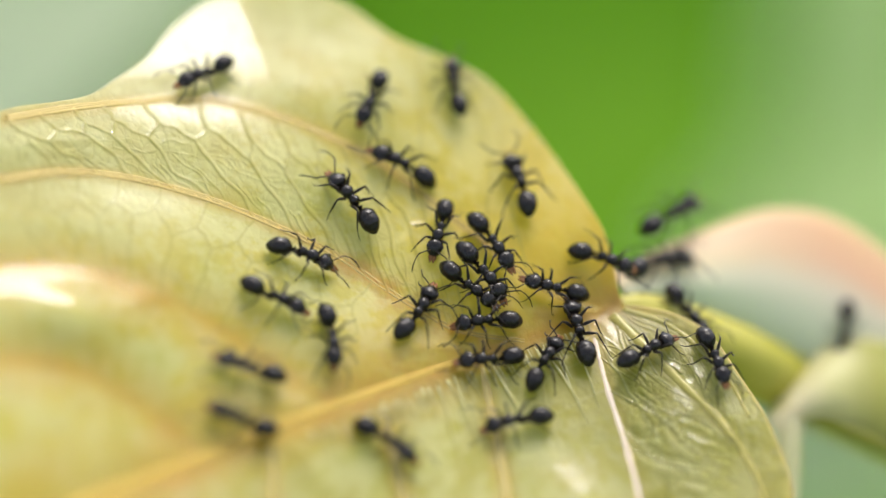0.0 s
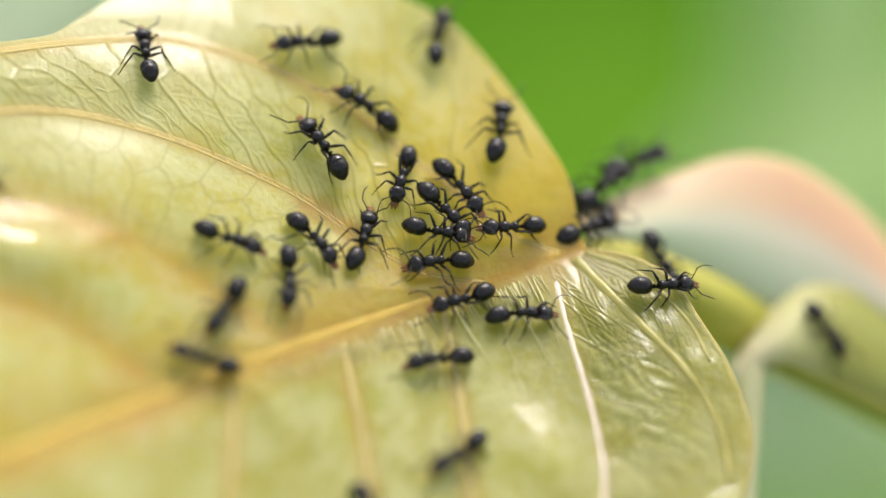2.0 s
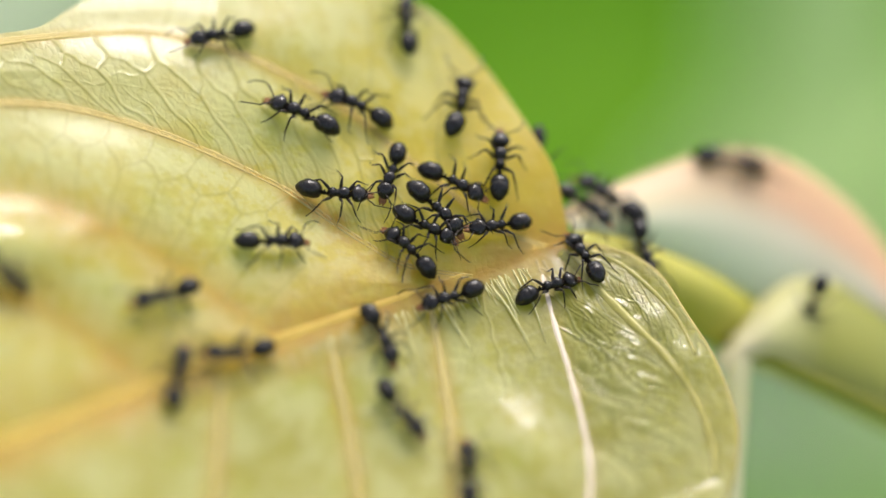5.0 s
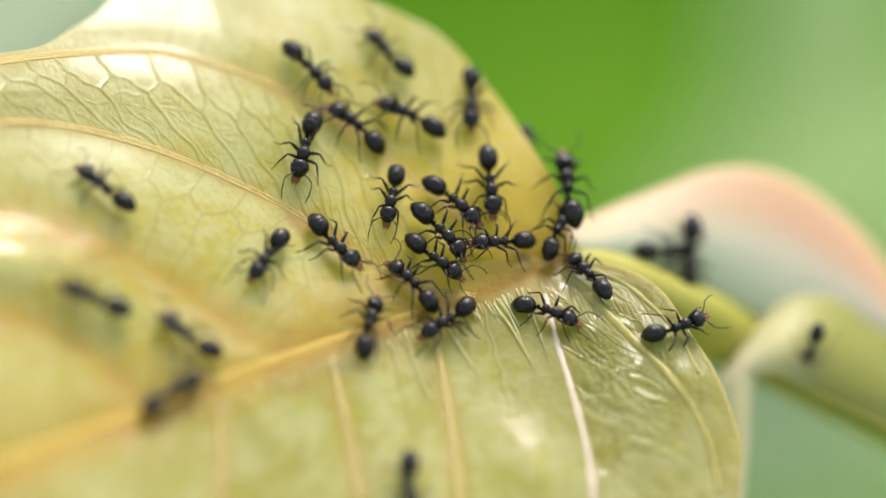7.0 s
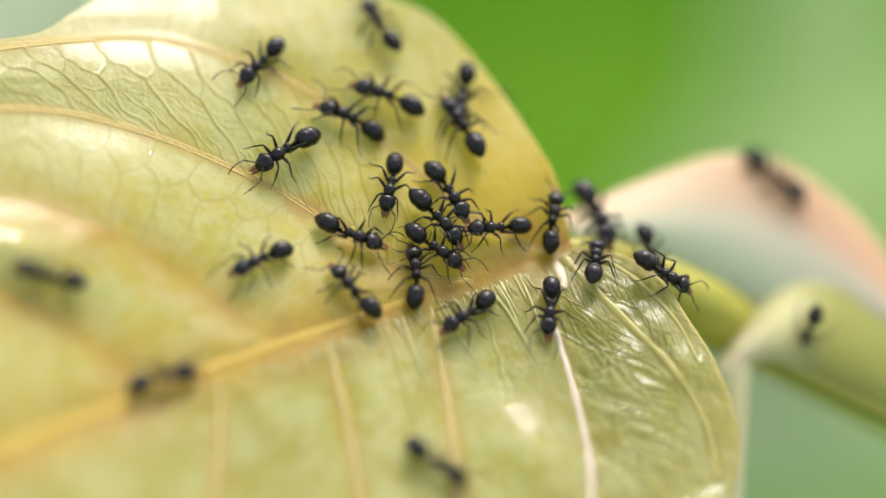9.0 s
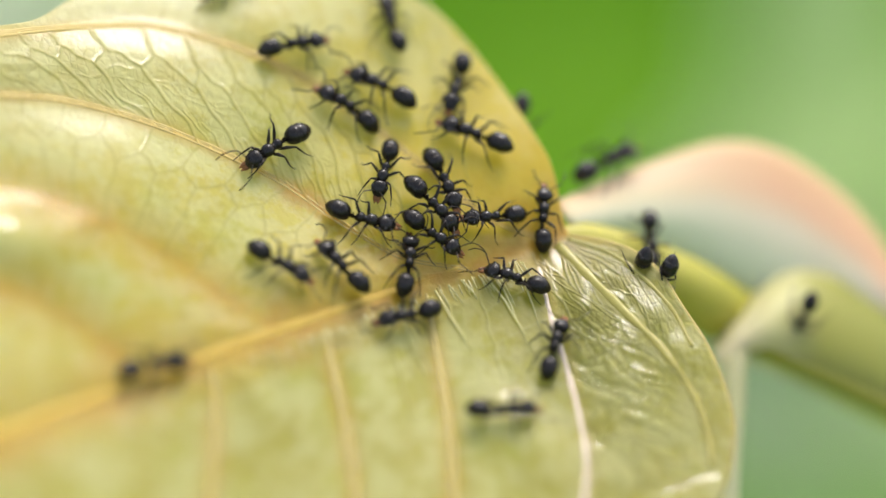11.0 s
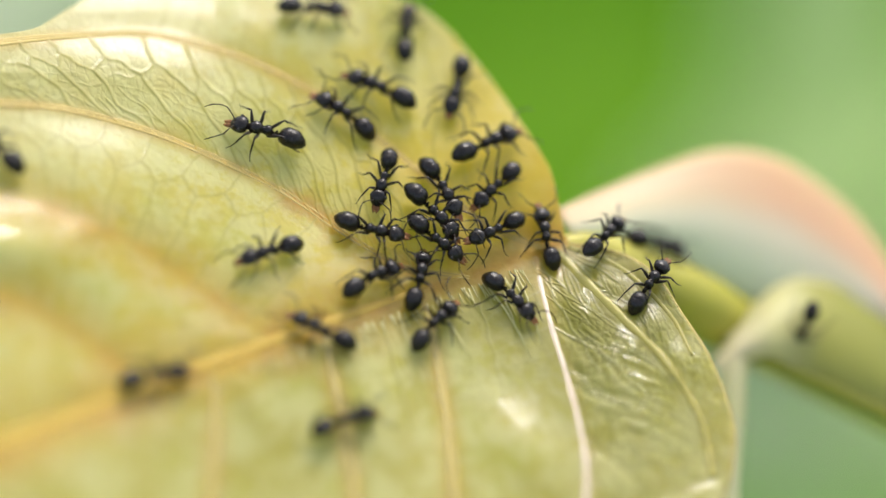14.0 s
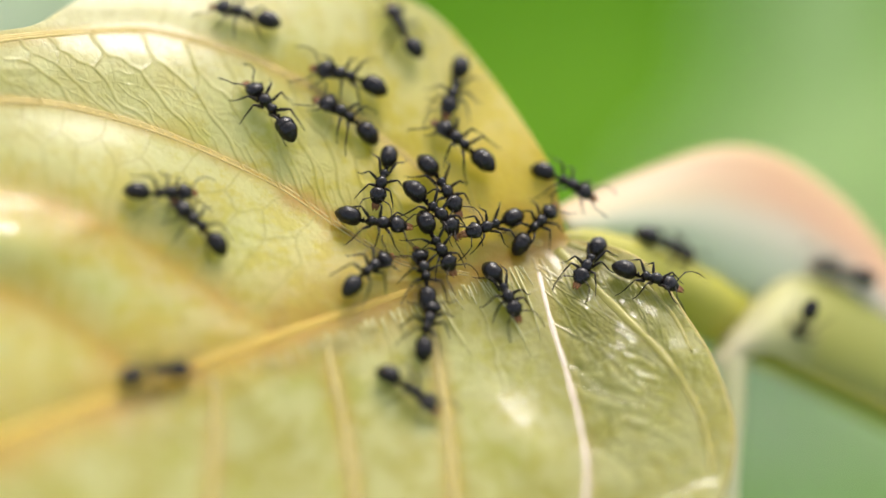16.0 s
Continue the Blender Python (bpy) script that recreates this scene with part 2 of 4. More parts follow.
MIDRIB = spline([(7.12, 0.93), (5.64, 0.29), (3.06, -0.67), (0.51, -1.55), (-2.64, -2.64), (-5.71, -3.69), (-8.71, -4.72), (-11.65, -5.74),
                 (-14.52, -6.87), (-17.3, -7.91), (-19.98, -8.88), (-22.57, -9.9), (-25.59, -11.01), (-29.95, -12.13)])
FAR_A = spline([(-27.75, 7.86), (-24.4, 8.43), (-21.47, 8.29), (-18.43, 7.61), (-15.33, 6.62), (-12.2, 5.27), (-9.04, 3.69), (-6.48, 1.94),
                (-4.24, 0.51), (-2.03, -0.6), (1.46, -1.17)])
FAR_B = spline([(-27.27, 11.42), (-24.75, 11.96), (-23.03, 12.28), (-20.38, 12.63), (-17.32, 12.81), (-14.76, 12.39), (-11.85, 11.58),
                (-9.24, 10.44), (-6.64, 8.98), (-3.37, 6.52), (-0.13, 3.9), (2.76, 1.64), (5.65, 0.51)])
FAR_C = spline([(-28.35, 3.18), (-23.85, 3.07), (-21.53, 2.72), (-19.4, 1.71), (-17.03, 0.8), (-14.29, -0.89), (-11.8, -2.74), (-10.26, -3.72),
                (-8.72, -4.57)])
FAR_D = spline([(-27.7, -1.73), (-23.36, -2.06), (-20.47, -3.41), (-17.49, -5.51), (-15.66, -7.14)])
NEAR_A = spline([(5.31, -0.13), (5.66, -1.88), (6.17, -4.06), (6.88, -6.51), (7.51, -9.2), (7.8, -11.55), (7.58, -13.56), (6.74, -16.08)])
NEAR_B = spline([(-1.01, -2.33), (-0.75, -3.73), (-0.28, -6.18), (0.18, -8.86), (0.48, -11.47), (0.48, -13.75), (-0.12, -17.1)])
NEAR_C = spline([(-6.55, -4.05), (-6.1, -6.1), (-5.44, -8.78), (-4.93, -11.4), (-4.59, -13.68), (-4.82, -17)])
NEAR_D = spline([(-12.37, -6.17), (-12.11, -8.37), (-12.06, -10.66), (-12.16, -13.19), (-12.83, -16.45)])
LOBE_A = spline([(6.45, 0.19), (8.45, -1.87), (10.29, -3.75), (12.08, -5.6), (13.54, -7.73), (14.36, -9.83), (14.6, -11.88)])
LOBE_B = spline([(7.1, 0.51), (9.5, -0.29), (11.35, -1.72), (12.85, -3.45), (13.83, -5.46)])
OUTLINE = spline([(7.04, 0.74), (8.89, 0.52), (10.8, -0.13), (12.19, -1.25), (13.36, -3.14), (14.66, -5.32), (15.48, -7.46), (15.87, -9.56),
                  (15.47, -11.89), (14.46, -13.89), (12.88, -16.11), (9.91, -18.84), (4.85, -20.73), (-2.43, -21.37), (-10.92, -21.01),
                  (-19.12, -19.82), (-26.88, -17.45), (-32.79, -13.32), (-34.99, -8.55), (-35.17, -3.36), (-33.89, 1.78), (-31.53, 7.28),
                  (-29.43, 10.52), (-27.34, 11.98), (-24.94, 12.5), (-23.09, 12.97), (-21.76, 13.98), (-20.15, 15.37), (-18.96, 17.24),
                  (-16.8, 18.98), (-12.98, 19.92), (-9.46, 19.25), (-6.04, 16.88), (-3.15, 15.62), (-0.33, 14.06), (2.66, 10.63), (5.57, 6.22),
                  (6.35, 4.56), (6.68, 2.95), (6.96, 1.32), (7.04, 0.74)], 16)
SIDE_VEINS = (FAR_A, FAR_B, FAR_C, FAR_D, NEAR_A, NEAR_B, NEAR_C, NEAR_D, LOBE_A, LOBE_B)


def to_vein(x, y):
    d = near(x, y, MIDRIB)
    for c in SIDE_VEINS:
        d = np.minimum(d, near(x, y, c[::3]))
    return d


def blade(x, y):
    """The blade with its veins pressed in and the fields between them swelling."""
    d = to_vein(x, y)
    near_half = 1 / (1 + np.exp(-(0.34 * (x - BASE[0]) - 0.94 * (y - BASE[1])) / .6))
    return form(x, y) + (0.25 - 0.09 * near_half) * (1 - np.exp(-(d / 1.5) ** 2))


# ---- mesh helpers; all lengths in mm ----
def mesh_of(name, verts, faces, mat, smooth=True):
    me = bpy.data.meshes.new(name)
    me.from_pydata([tuple(v) for v in np.asarray(verts, float) * MM], [], faces)
    me.materials.append(mat)
    if smooth:
        me.polygons.foreach_set("use_smooth", [True] * len(me.polygons))
    me.update()
    return me


def part(name, shape, mat, parent, label="", at=(0, 0, 0)):
    ob = new(name, mesh_of(name, shape[0], shape[1], mat))
    ob.parent = parent
    ob.location = Vector(at) * MM
    return tagged(ob, label)


def grid_faces(n, m, closed=False):
    """Faces over n rows of m points."""
    return [(i * m + j, i * m + (j + 1) % m, (i + 1) * m + (j + 1) % m, (i + 1) * m + j)
            for i in range(n - 1) for j in range(m if closed else m - 1)]


def sweep(path, radii, sides=8, flat=1.0):
    """A round rod along a path, closed at both ends; flat squeezes its height."""
    p = np.asarray(path, float)
    t = np.gradient(p, axis=0)
    t /= np.linalg.norm(t, axis=1)[:, None] + 1e-12
    up = np.array((0.03, 0.02, 1.0))
    a = np.cross(t, up)
    a /= np.linalg.norm(a, axis=1)[:, None] + 1e-12
    b = np.cross(a, t)
    ang = np.arange(sides) * 2 * math.pi / sides
    r = np.broadcast_to(np.asarray(radii, float), (len(p),))
    v = p[:, None] + r[:, None, None] * (np.cos(ang)[None, :, None] * a[:, None] + flat * np.sin(ang)[None, :, None] * b[:, None])
    n = len(p)
    f = grid_faces(n, sides, True) + [tuple(range(sides))[::-1], tuple((n - 1) * sides + k for k in range(sides))]
    return v.reshape(-1, 3), f


def body(sections, sides=20):
    """A rounded body along x from sections (x, z, half width, half height)."""
    s = spline(sections, 4)
    ang = np.arange(sides) * 2 * math.pi / sides
    v = [(x, max(w, .004) * math.cos(a), z + max(h, .004) * math.sin(a)) for x, z, w, h in s for a in ang]
    n = len(s)
    return np.array(v), grid_faces(n, sides, True) + [tuple(range(sides))[::-1], tuple((n - 1) * sides + k for k in range(sides))]


def joined(shapes):
    v, f, k = [], [], 0
    for sv, sf in shapes:
        v.append(np.asarray(sv))
        f += [tuple(i + k for i in face) for face in sf]
        k += len(sv)
    return np.vstack(v), f


def ball(c, r, n=8, m=12):
    v = [(c[0] + r[0] * math.cos(-math.pi / 2 + math.pi * i / n) * math.cos(2 * math.pi * j / m),
          c[1] + r[1] * math.cos(-math.pi / 2 + math.pi * i / n) * math.sin(2 * math.pi * j / m),
          c[2] + r[2] * math.sin(-math.pi / 2 + math.pi * i / n)) for i in range(n + 1) for j in range(m)]
    return np.array(v), grid_faces(n + 1, m, True)


def on_blade(points, lift=0.0):
    p = np.asarray(points, float)
    return np.column_stack([p, blade(p[:, 0], p[:, 1]) + lift])


def thing(name, label, category, group="", kind="", matrix=HOME):
    ob = new(name)
    ob.empty_display_size = 0.002
    ob.matrix_world = matrix
    return tagged(ob, label, category, group, kind)


# ---- setting ----
def build_ground():
    n = 60
    xs = np.linspace(-1, 1, n)
    g = np.sign(xs) * np.abs(xs) ** 3 * 60000
    v = [(x, y, 12 * math.sin(x * .004) * math.cos(y * .005)) for y in g for x in g]
    tagged(new("ground", mesh_of("ground", v, grid_faces(n, n), GROUND)), "weedy green ground far below the leaf", "ground", kind="structure")


def big_leaf(mat, length, width):
    """Blade and midrib of a broad leaf of the plants behind, folded a little along its midrib."""
    n, m = 24, 11
    v = []
    for i in range(n):
        s = i / (n - 1)
        w = width * math.sin(math.pi * min(1, s * 1.02) ** 0.8) ** 0.75 + 0.4
        for j in range(m):
            u = 2 * j / (m - 1) - 1
            v.append((length * (s - .5), w * u, 0.12 * width * abs(u) - 0.25 * length * (s - .5) ** 2 + 0.03 * width * math.sin(9 * s) * u))
    rib = [v[i * m + m // 2] for i in range(n)]
    return (v, grid_faces(n, m)), sweep(rib, np.linspace(1.6, .5, n), 6)


def build_background():
    for mat, label, rows in (
            (GREEN, "broad saturated green leaf out of focus behind", ((8, 40, -250, 210, 62, 12), (-30, 66, -290, 240, 90, -20), (22, -60, -330, 260, 90, 30))),
            (BRIGHT, "pale bright green leaf out of focus behind", ((57, 34, -235, 240, 13, 84), (70, -8, -240, 190, 17, 102), (53, 12, -225, 60, 12, 30))),
            (DULL, "dull grey-green leaf out of focus behind", ((-86, 50, -240, 170, 46, 30), (46, -14, -232, 120, 19, 4, -30)))):
        for x, y, z, length, width, turn, *tilt in rows:
            ob = thing("background_leaf", label, "leaf", "leaves behind", matrix=HOME @ pose(x * MM, y * MM, z * MM, tilt[0] if tilt else -22, 6, turn))
            face, rib = big_leaf(mat, length, width)
            part("blade", face, mat, ob)
            part("midrib", rib, mat, ob)


# ---- the leaf ----
def network():
    """The fine veins of the blade as curves: (path, half width, height)."""
    rnd = random.Random(4)
    nets = []

    def at(curve, u):
        k = min(max(u, 0), 1) * (len(curve) - 1)
        i = min(int(k), len(curve) - 2)
        return curve[i] + (curve[i + 1] - curve[i]) * (k - i)

    def wander(p0, p1, amp, steps=14):
        side = np.array((p1 - p0)[::-1]) * (1, -1)
        a, b = rnd.uniform(0, 6), rnd.uniform(0, 6)
        return [p0 + (p1 - p0) * q + side * amp * (math.sin(a + 4 * q) + .5 * math.sin(b + 11 * q)) * math.sin(math.pi * q) for q in np.linspace(0, 1, steps)]

    def field(a, b, count, slant, lo, hi, w, h):
        lines = []
        for k in range(count):
            u = lo + (hi - lo) * (k + .5 * rnd.random()) / count
            lines.append(np.array(wander(at(a, u), at(b, u + slant + rnd.uniform(-.035, .035)), rnd.uniform(.025, .06))))
        for k, p in enumerate(lines):
            cut = rnd.randrange(8, 11)
            nets.append((p if rnd.random() < .5 else p[:cut + 1], w * rnd.uniform(.6, 1.2), h * rnd.uniform(.6, 1.2)))
            if k + 1 < len(lines):
                o = lines[k + 1]
                nets.append((wander(p[cut], o[min(13, cut + rnd.choice((-2, 1, 2)))], .05, 8), w * .8, h * .8))
                for share in (.5,):
                    m = p + (o - p) * (share + rnd.uniform(-.08, .08))
                    m = m + np.array([[math.sin(3 + n * 1.1 + k) * .05, math.cos(n * .9 + k) * .05] for n in range(14)])
                    nets.append((m[:rnd.randrange(5, 11)], w * .5, h * .6))
                for _ in range(3):
                    n = rnd.randrange(1, 12)
                    nets.append((wander(p[n], o[min(13, max(0, n + rnd.choice((-1, 1))))], .06, 7), w * .4, h * .45))

    def combs(a, b, count, slant, lo, hi, w, h, fine):
        """Long fields that close in a zigzag below the upper vein, with short rungs up to it."""
        us = [lo + (hi - lo) * (k + rnd.uniform(-.2, .2)) / count for k in range(count + 1)]
        feet = [at(a, u) for u in us]
        tops = [at(b, u + slant) for u in us]
        low = [p + (q - p) * rnd.uniform(.54, .68) for p, q in zip(feet, tops)]
        for k, (p, v) in enumerate(zip(feet, low)):
            nets.append((wander(p, v, rnd.uniform(.02, .05)), w, h))
            if k == count:
                break
            up = (tops[k] + tops[k + 1]) * .5
            peak = (low[k] + low[k + 1]) * .5
            peak = peak + (up - peak) * rnd.uniform(.3, .5)
            nets.append((wander(v, peak, .05, 8), w, h))
            nets.append((wander(peak, low[k + 1], .05, 8), w, h))
            nets.append((wander(peak, at(b, us[k] + slant + .6 * (hi - lo) / count), .04, 8), w, h))
            for s in (.3, .62):
                q = p + (feet[k + 1] - p) * s
                nets.append((wander(q, q + (v - p) * rnd.uniform(.4, .85), .05), w * .6, h * .6))
            for _ in range(fine):
                s, e = rnd.uniform(.1, .9), rnd.uniform(-.15, .15)
                nets.append((wander(p + (v - p) * s, feet[k + 1] + (low[k + 1] - feet[k + 1]) * min(1, max(0, s + e)), .08, 8), w * .45, h * .5))

    combs(FAR_A, FAR_B, 12, -.16, .12, .92, .085, .062, 3)
    combs(FAR_C, FAR_A, 9, -.10, .10, .82, .09, .018, 2)
    field(FAR_D, FAR_C, 8, -.06, .1, 1, .07, .02)
    field(MIDRIB[20:70], FAR_A[60:][::-1], 7, .0, 0, 1, .07, .005)
    field(FAR_B[40:], OUTLINE[470:560], 8, -.05, 0, .95, .09, .03)
    field(NEAR_A, NEAR_B, 9, .10, .03, .95, .08, .008)
    field(NEAR_B, NEAR_C, 8, .10, .03, .95, .08, .008)
    field(NEAR_C, NEAR_D, 7, .10, .03, .95, .08, .008)
    field(LOBE_A, NEAR_A, 15, -.40, .42, 1.35, .055, .045)
    field(LOBE_B, LOBE_A, 9, .22, .0, .9, .055, .045)
    for k in range(11):                         # ridges that fan out from the stalk over the near lobe
        lean = radians(-14 - 6.2 * k + rnd.uniform(-2, 2))
        way = np.array((math.cos(lean), math.sin(lean)))
        p = np.array(BASE) + way * rnd.uniform(.5, .9)
        nets.append((wander(p, p + way * rnd.uniform(1.6, 4.2), .025), rnd.uniform(.06, .09), rnd.uniform(.05, .09)))
    for k in range(22):                         # wavy threads that leave the midrib on its near side
        p = MIDRIB[rnd.randrange(8, 70)] + np.array((rnd.uniform(-.2, .2), rnd.uniform(-.6, -.3)))
        reach, lean, wave = rnd.choice((.9, 1.4, 2.0, 2.8, 3.8, 6.0)), rnd.uniform(.25, .62), rnd.uniform(0, 6)
        nets.append(([p + reach * q * np.array((lean, -1.0)) + .08 * math.sin(wave + 4 * q * reach) * np.array((1, .4)) for q in np.linspace(0, 1, 14)],
                     rnd.uniform(.045, .07), rnd.uniform(.03, .06)))
    return nets


def build_leaf():
    leaf = thing("leaf", "large glossy yellow-green leaf with ochre veins, crowded with ants", "leaf")
    rings, cx, cy = 330, -5.0, -3.0
    edge = OUTLINE[:-1]
    edge = np.repeat(edge, 2, axis=0)
    edge[1::2] = (edge[::2] + np.roll(edge[::2], -1, axis=0)) / 2
    m = len(edge)
    s = np.linspace(0.003, 1, rings)[:, None]
    x = (cx + s * (edge[None, :, 0] - cx)).ravel()
    y = (cy + s * (edge[None, :, 1] - cy)).ravel()
    z, gap, ridge, mark = blade(x, y), np.full(len(x), 9.0), np.zeros(len(x)), np.zeros(len(x))
    for path, w, h in network():
        p = np.asarray(path)
        k = np.nonzero((x > p[:, 0].min() - .9) & (x < p[:, 0].max() + .9) & (y > p[:, 1].min() - .9) & (y < p[:, 1].max() + .9))[0]
        if len(k):
            d = near(x[k], y[k], p)
            f = np.exp(-(d / w) ** 2)
            ridge[k] = np.maximum(ridge[k], h * f)
            mark[k] = np.maximum(mark[k], f * min(1, w / .1) * min(1, h / .02))
            if h > .009:
                gap[k] = np.minimum(gap[k], d)
    lobe = np.clip((x - 6.2) / 2, 0, 1) * np.clip((1 - y) / 2, 0, 1)
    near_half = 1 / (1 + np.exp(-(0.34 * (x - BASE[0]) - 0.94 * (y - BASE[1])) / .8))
    z = z + ridge * (1.2 * near_half + 0.9 * (1 - near_half)) + (0.012 + 0.018 * near_half + .09 * lobe) * (1 - np.exp(-(np.minimum(gap, to_vein(x, y)) / .36) ** 2))
    v = np.column_stack([x, y, z]) * MM
    i, j = np.meshgrid(np.arange(rings - 1), np.arange(m), indexing="ij")
    quads = np.stack([i * m + j, i * m + (j + 1) % m, (i + 1) * m + (j + 1) % m, (i + 1) * m + j], -1).reshape(-1, 4)
    me = bpy.data.meshes.new("blade")
    me.vertices.add(len(v))
    me.vertices.foreach_set("co", v.ravel())
    me.loops.add(quads.size)
    me.loops.foreach_set("vertex_index", quads.ravel().astype(np.int32))
    me.polygons.add(len(quads))
    me.polygons.foreach_set("loop_start", np.arange(0, quads.size, 4, dtype=np.int32))
    me.polygons.foreach_set("use_smooth", np.ones(len(quads), dtype=bool))
    me.update(calc_edges=True)
    me.materials.append(LEAF)
    ob = new("blade", me)
    ob.parent = leaf
    d = np.minimum(near(x, y, MIDRIB) * (0.19 + 0.25 * near_half), np.hypot(x - BASE[0] + 1, y - BASE[1]) * 0.13)
    for c, fade in ((FAR_A, 1.5), (FAR_B, 1.3), (FAR_C, .38), (FAR_D, .38), (NEAR_B, .9), (NEAR_C, .9), (NEAR_D, .9)):
        d = np.minimum(d, near(x, y, c[::3]) * fade + 0.12)
    strip = np.exp(-((near(x, y, FAR_A[::3]) + near(x, y, FAR_B[::3]) - 4) / 3.2) ** 2) / (1 + np.exp((x + 5) / 2.0))
    # reach of the tinted sheen: upper left of the far half
    sheen_wide = 1 / (1 + np.exp((x + 13 + .5 * (10 - y)) / 2.5)) * (1 - near_half) / (1 + np.exp(-(y - 5) / 1.5))
    netted = np.clip(0.15 + 0.35 * strip * (1 - near_half) + 0.8 * lobe + 0.1 * near_half, 0, 1)
    # mask of the painted shade: lobe base, junction, near side of the midrib
    olive = np.exp(-((x - 8.5) / 6.5) ** 2 - ((y + 3.5) / 6) ** 2)
    stain = np.maximum(np.exp(-(near(x, y, MIDRIB[4:62:2]) / 1.7) ** 2), .9 * np.exp(-(near(x, y, FAR_A[62::2]) / .8) ** 2)) * (1 - .6 * near_half)
    olive = np.maximum(olive, np.exp(-((x - 3) / 4.5) ** 2 - ((y + 2.5) / 2.4) ** 2)) * near_half
    olive = np.maximum(olive, .75 * np.exp(-(near(x, y, MIDRIB[::2]) / 1.5) ** 2) * near_half * np.clip((x + 11) / 8, 0, 1))
    # where that sunlit glow is tinted in, on the far half only
    sun_tint = .9 * np.exp(-((x - 2) / 7.5) ** 2 - ((y - 3.5) / 6.5) ** 2) * (1 - near_half)
    for name, values in (("sun_tint", sun_tint), ("main_vein", np.clip(d, 0, 1)), ("fine_vein", mark), ("olive", olive),
                         ("near_half", near_half), ("netted", netted), ("rim_sheen", sheen_wide), ("stain", stain)):
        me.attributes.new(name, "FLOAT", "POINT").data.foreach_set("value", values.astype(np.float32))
    mod = ob.modifiers.new("thickness", "SOLIDIFY")
    mod.thickness, mod.offset = 0.22 * MM, -1
    part("midrib", sweep(on_blade(MIDRIB, -0.24), np.linspace(0.42, 0.85, len(MIDRIB)), 14, 0.30), BROWN, leaf, "brownish ochre midrib")
    for c, r, mat in ((FAR_A, .27, OCHRE), (FAR_B, .28, OCHRE), (FAR_C, .30, OCHRE), (FAR_D, .30, OCHRE), (NEAR_A, .40, PALE),
                      (NEAR_B, .30, BEIGE), (NEAR_C, .34, BEIGE), (NEAR_D, .32, BEIGE), (LOBE_A, .36, FRESH), (LOBE_B, .20, FRESH)):
        rough = np.array([1 + .12 * math.sin(k * .7) * math.sin(k * .23 + r * 40) for k in range(len(c))])
        lift = {OCHRE: .045, FRESH: .065, BEIGE: -.02}.get(mat, .03) - r * (.2 if mat in (FRESH, BEIGE) else .34)
        lift -= .08 if c is FAR_C or c is FAR_D else 0
        wide = np.linspace(r, r * .6, len(c)) if mat in (OCHRE, FRESH) else np.interp(np.linspace(0, 1, len(c)), (0, .10, 1), (r * .3, r * .8, r * 1.1))
        along = np.gradient(c, axis=0)
        across = np.column_stack([along[:, 1], -along[:, 0]]) / np.linalg.norm(along, axis=1)[:, None]
        if mat is OCHRE:                        # two raised edges with a furrow between them
            strands = [(-.48, .50, 0), (.48, .50, 0), (0, .62, -.05)]
        elif mat is PALE:                       # a broad pinkish rib and a thin beaded one beside it
            strands = [(.30, .62, 0), (-.85, .30, .02)]
        else:
            strands = [(0, 1.0, 0)]
        rods = []
        for off, share, up in strands:
            bead = 1 + .35 * np.sin(np.arange(len(c)) * 2.1) * (off < -.6)
            rods.append(sweep(on_blade(c + across * (off * wide)[:, None], lift + up), wide * share * rough * bead, 10, .42 if mat is FRESH else .6))
        part("side_vein", joined(rods), mat, leaf,
             {OCHRE: "ochre side vein", PALE: "whitish pink side vein", BEIGE: "beige side vein"}.get(mat, "olive side vein"))
    lip = OUTLINE[2:16 * 10]
    part("rim", sweep(on_blade(lip, -.08), .12, 6), BEIGE, leaf, "thin ochre rim of the near lobe")
    rnd, hairs = random.Random(9), []
    for k in range(84):                         # pale bristles on the near side of the midrib, the longest near the stalk
        at = rnd.randrange(15, 66)
        p = MIDRIB[at] + np.array((rnd.uniform(-.2, .2), rnd.uniform(-.7, -.35)))
        long = rnd.uniform(.4, 1.1) if rnd.random() < .8 or at > 40 else rnd.uniform(1.6, 4.2)
        tip = p + long * np.array((rnd.uniform(.35, .75), -1))
        bow = np.array((rnd.uniform(-.06, .06), 0)) * long
        path = on_blade([p, p + (tip - p) * .3 + bow, p + (tip - p) * .65 + bow, tip], .05)
        path[1:3, 2] += .05 + .03 * long
        girth = .055 if long > 1.5 else .035
        hairs.append(sweep(path, (girth, girth * 1.05, girth * .8, .012), 6))
    tagged(part("bristle", joined(hairs), HAIR, leaf, "pale bristles beside the midrib"), kind="stuff")
    return leaf


def sheet(top, low, bulge, n=40, m=14):
    """A curved blade between an upper and a lower edge, given in mm."""
    a, b = spline(top, 12), spline(low, 12)
    a, b = (c[np.linspace(0, len(c) - 1, n).astype(int)] for c in (a, b))
    v = []
    for p, q in zip(a, b):
        for s in np.linspace(0, 1, m):
            w = p + (q - p) * s
            v.append((w[0], w[1], w[2] + bulge * 4 * s * (1 - s)))
    return np.array(v), [f[::-1] for f in grid_faces(n, m)]


YOUNG_RIM = [(6.6, 2.52, -3.5), (9.36, 3.73, -6), (12.82, 5.13, -8), (16.48, 6.25, -9.5), (19.71, 6.06, -10.5), (22.67, 4.53, -11), (25.79, 1.61, -11), (29.29, -3.78, -11)]


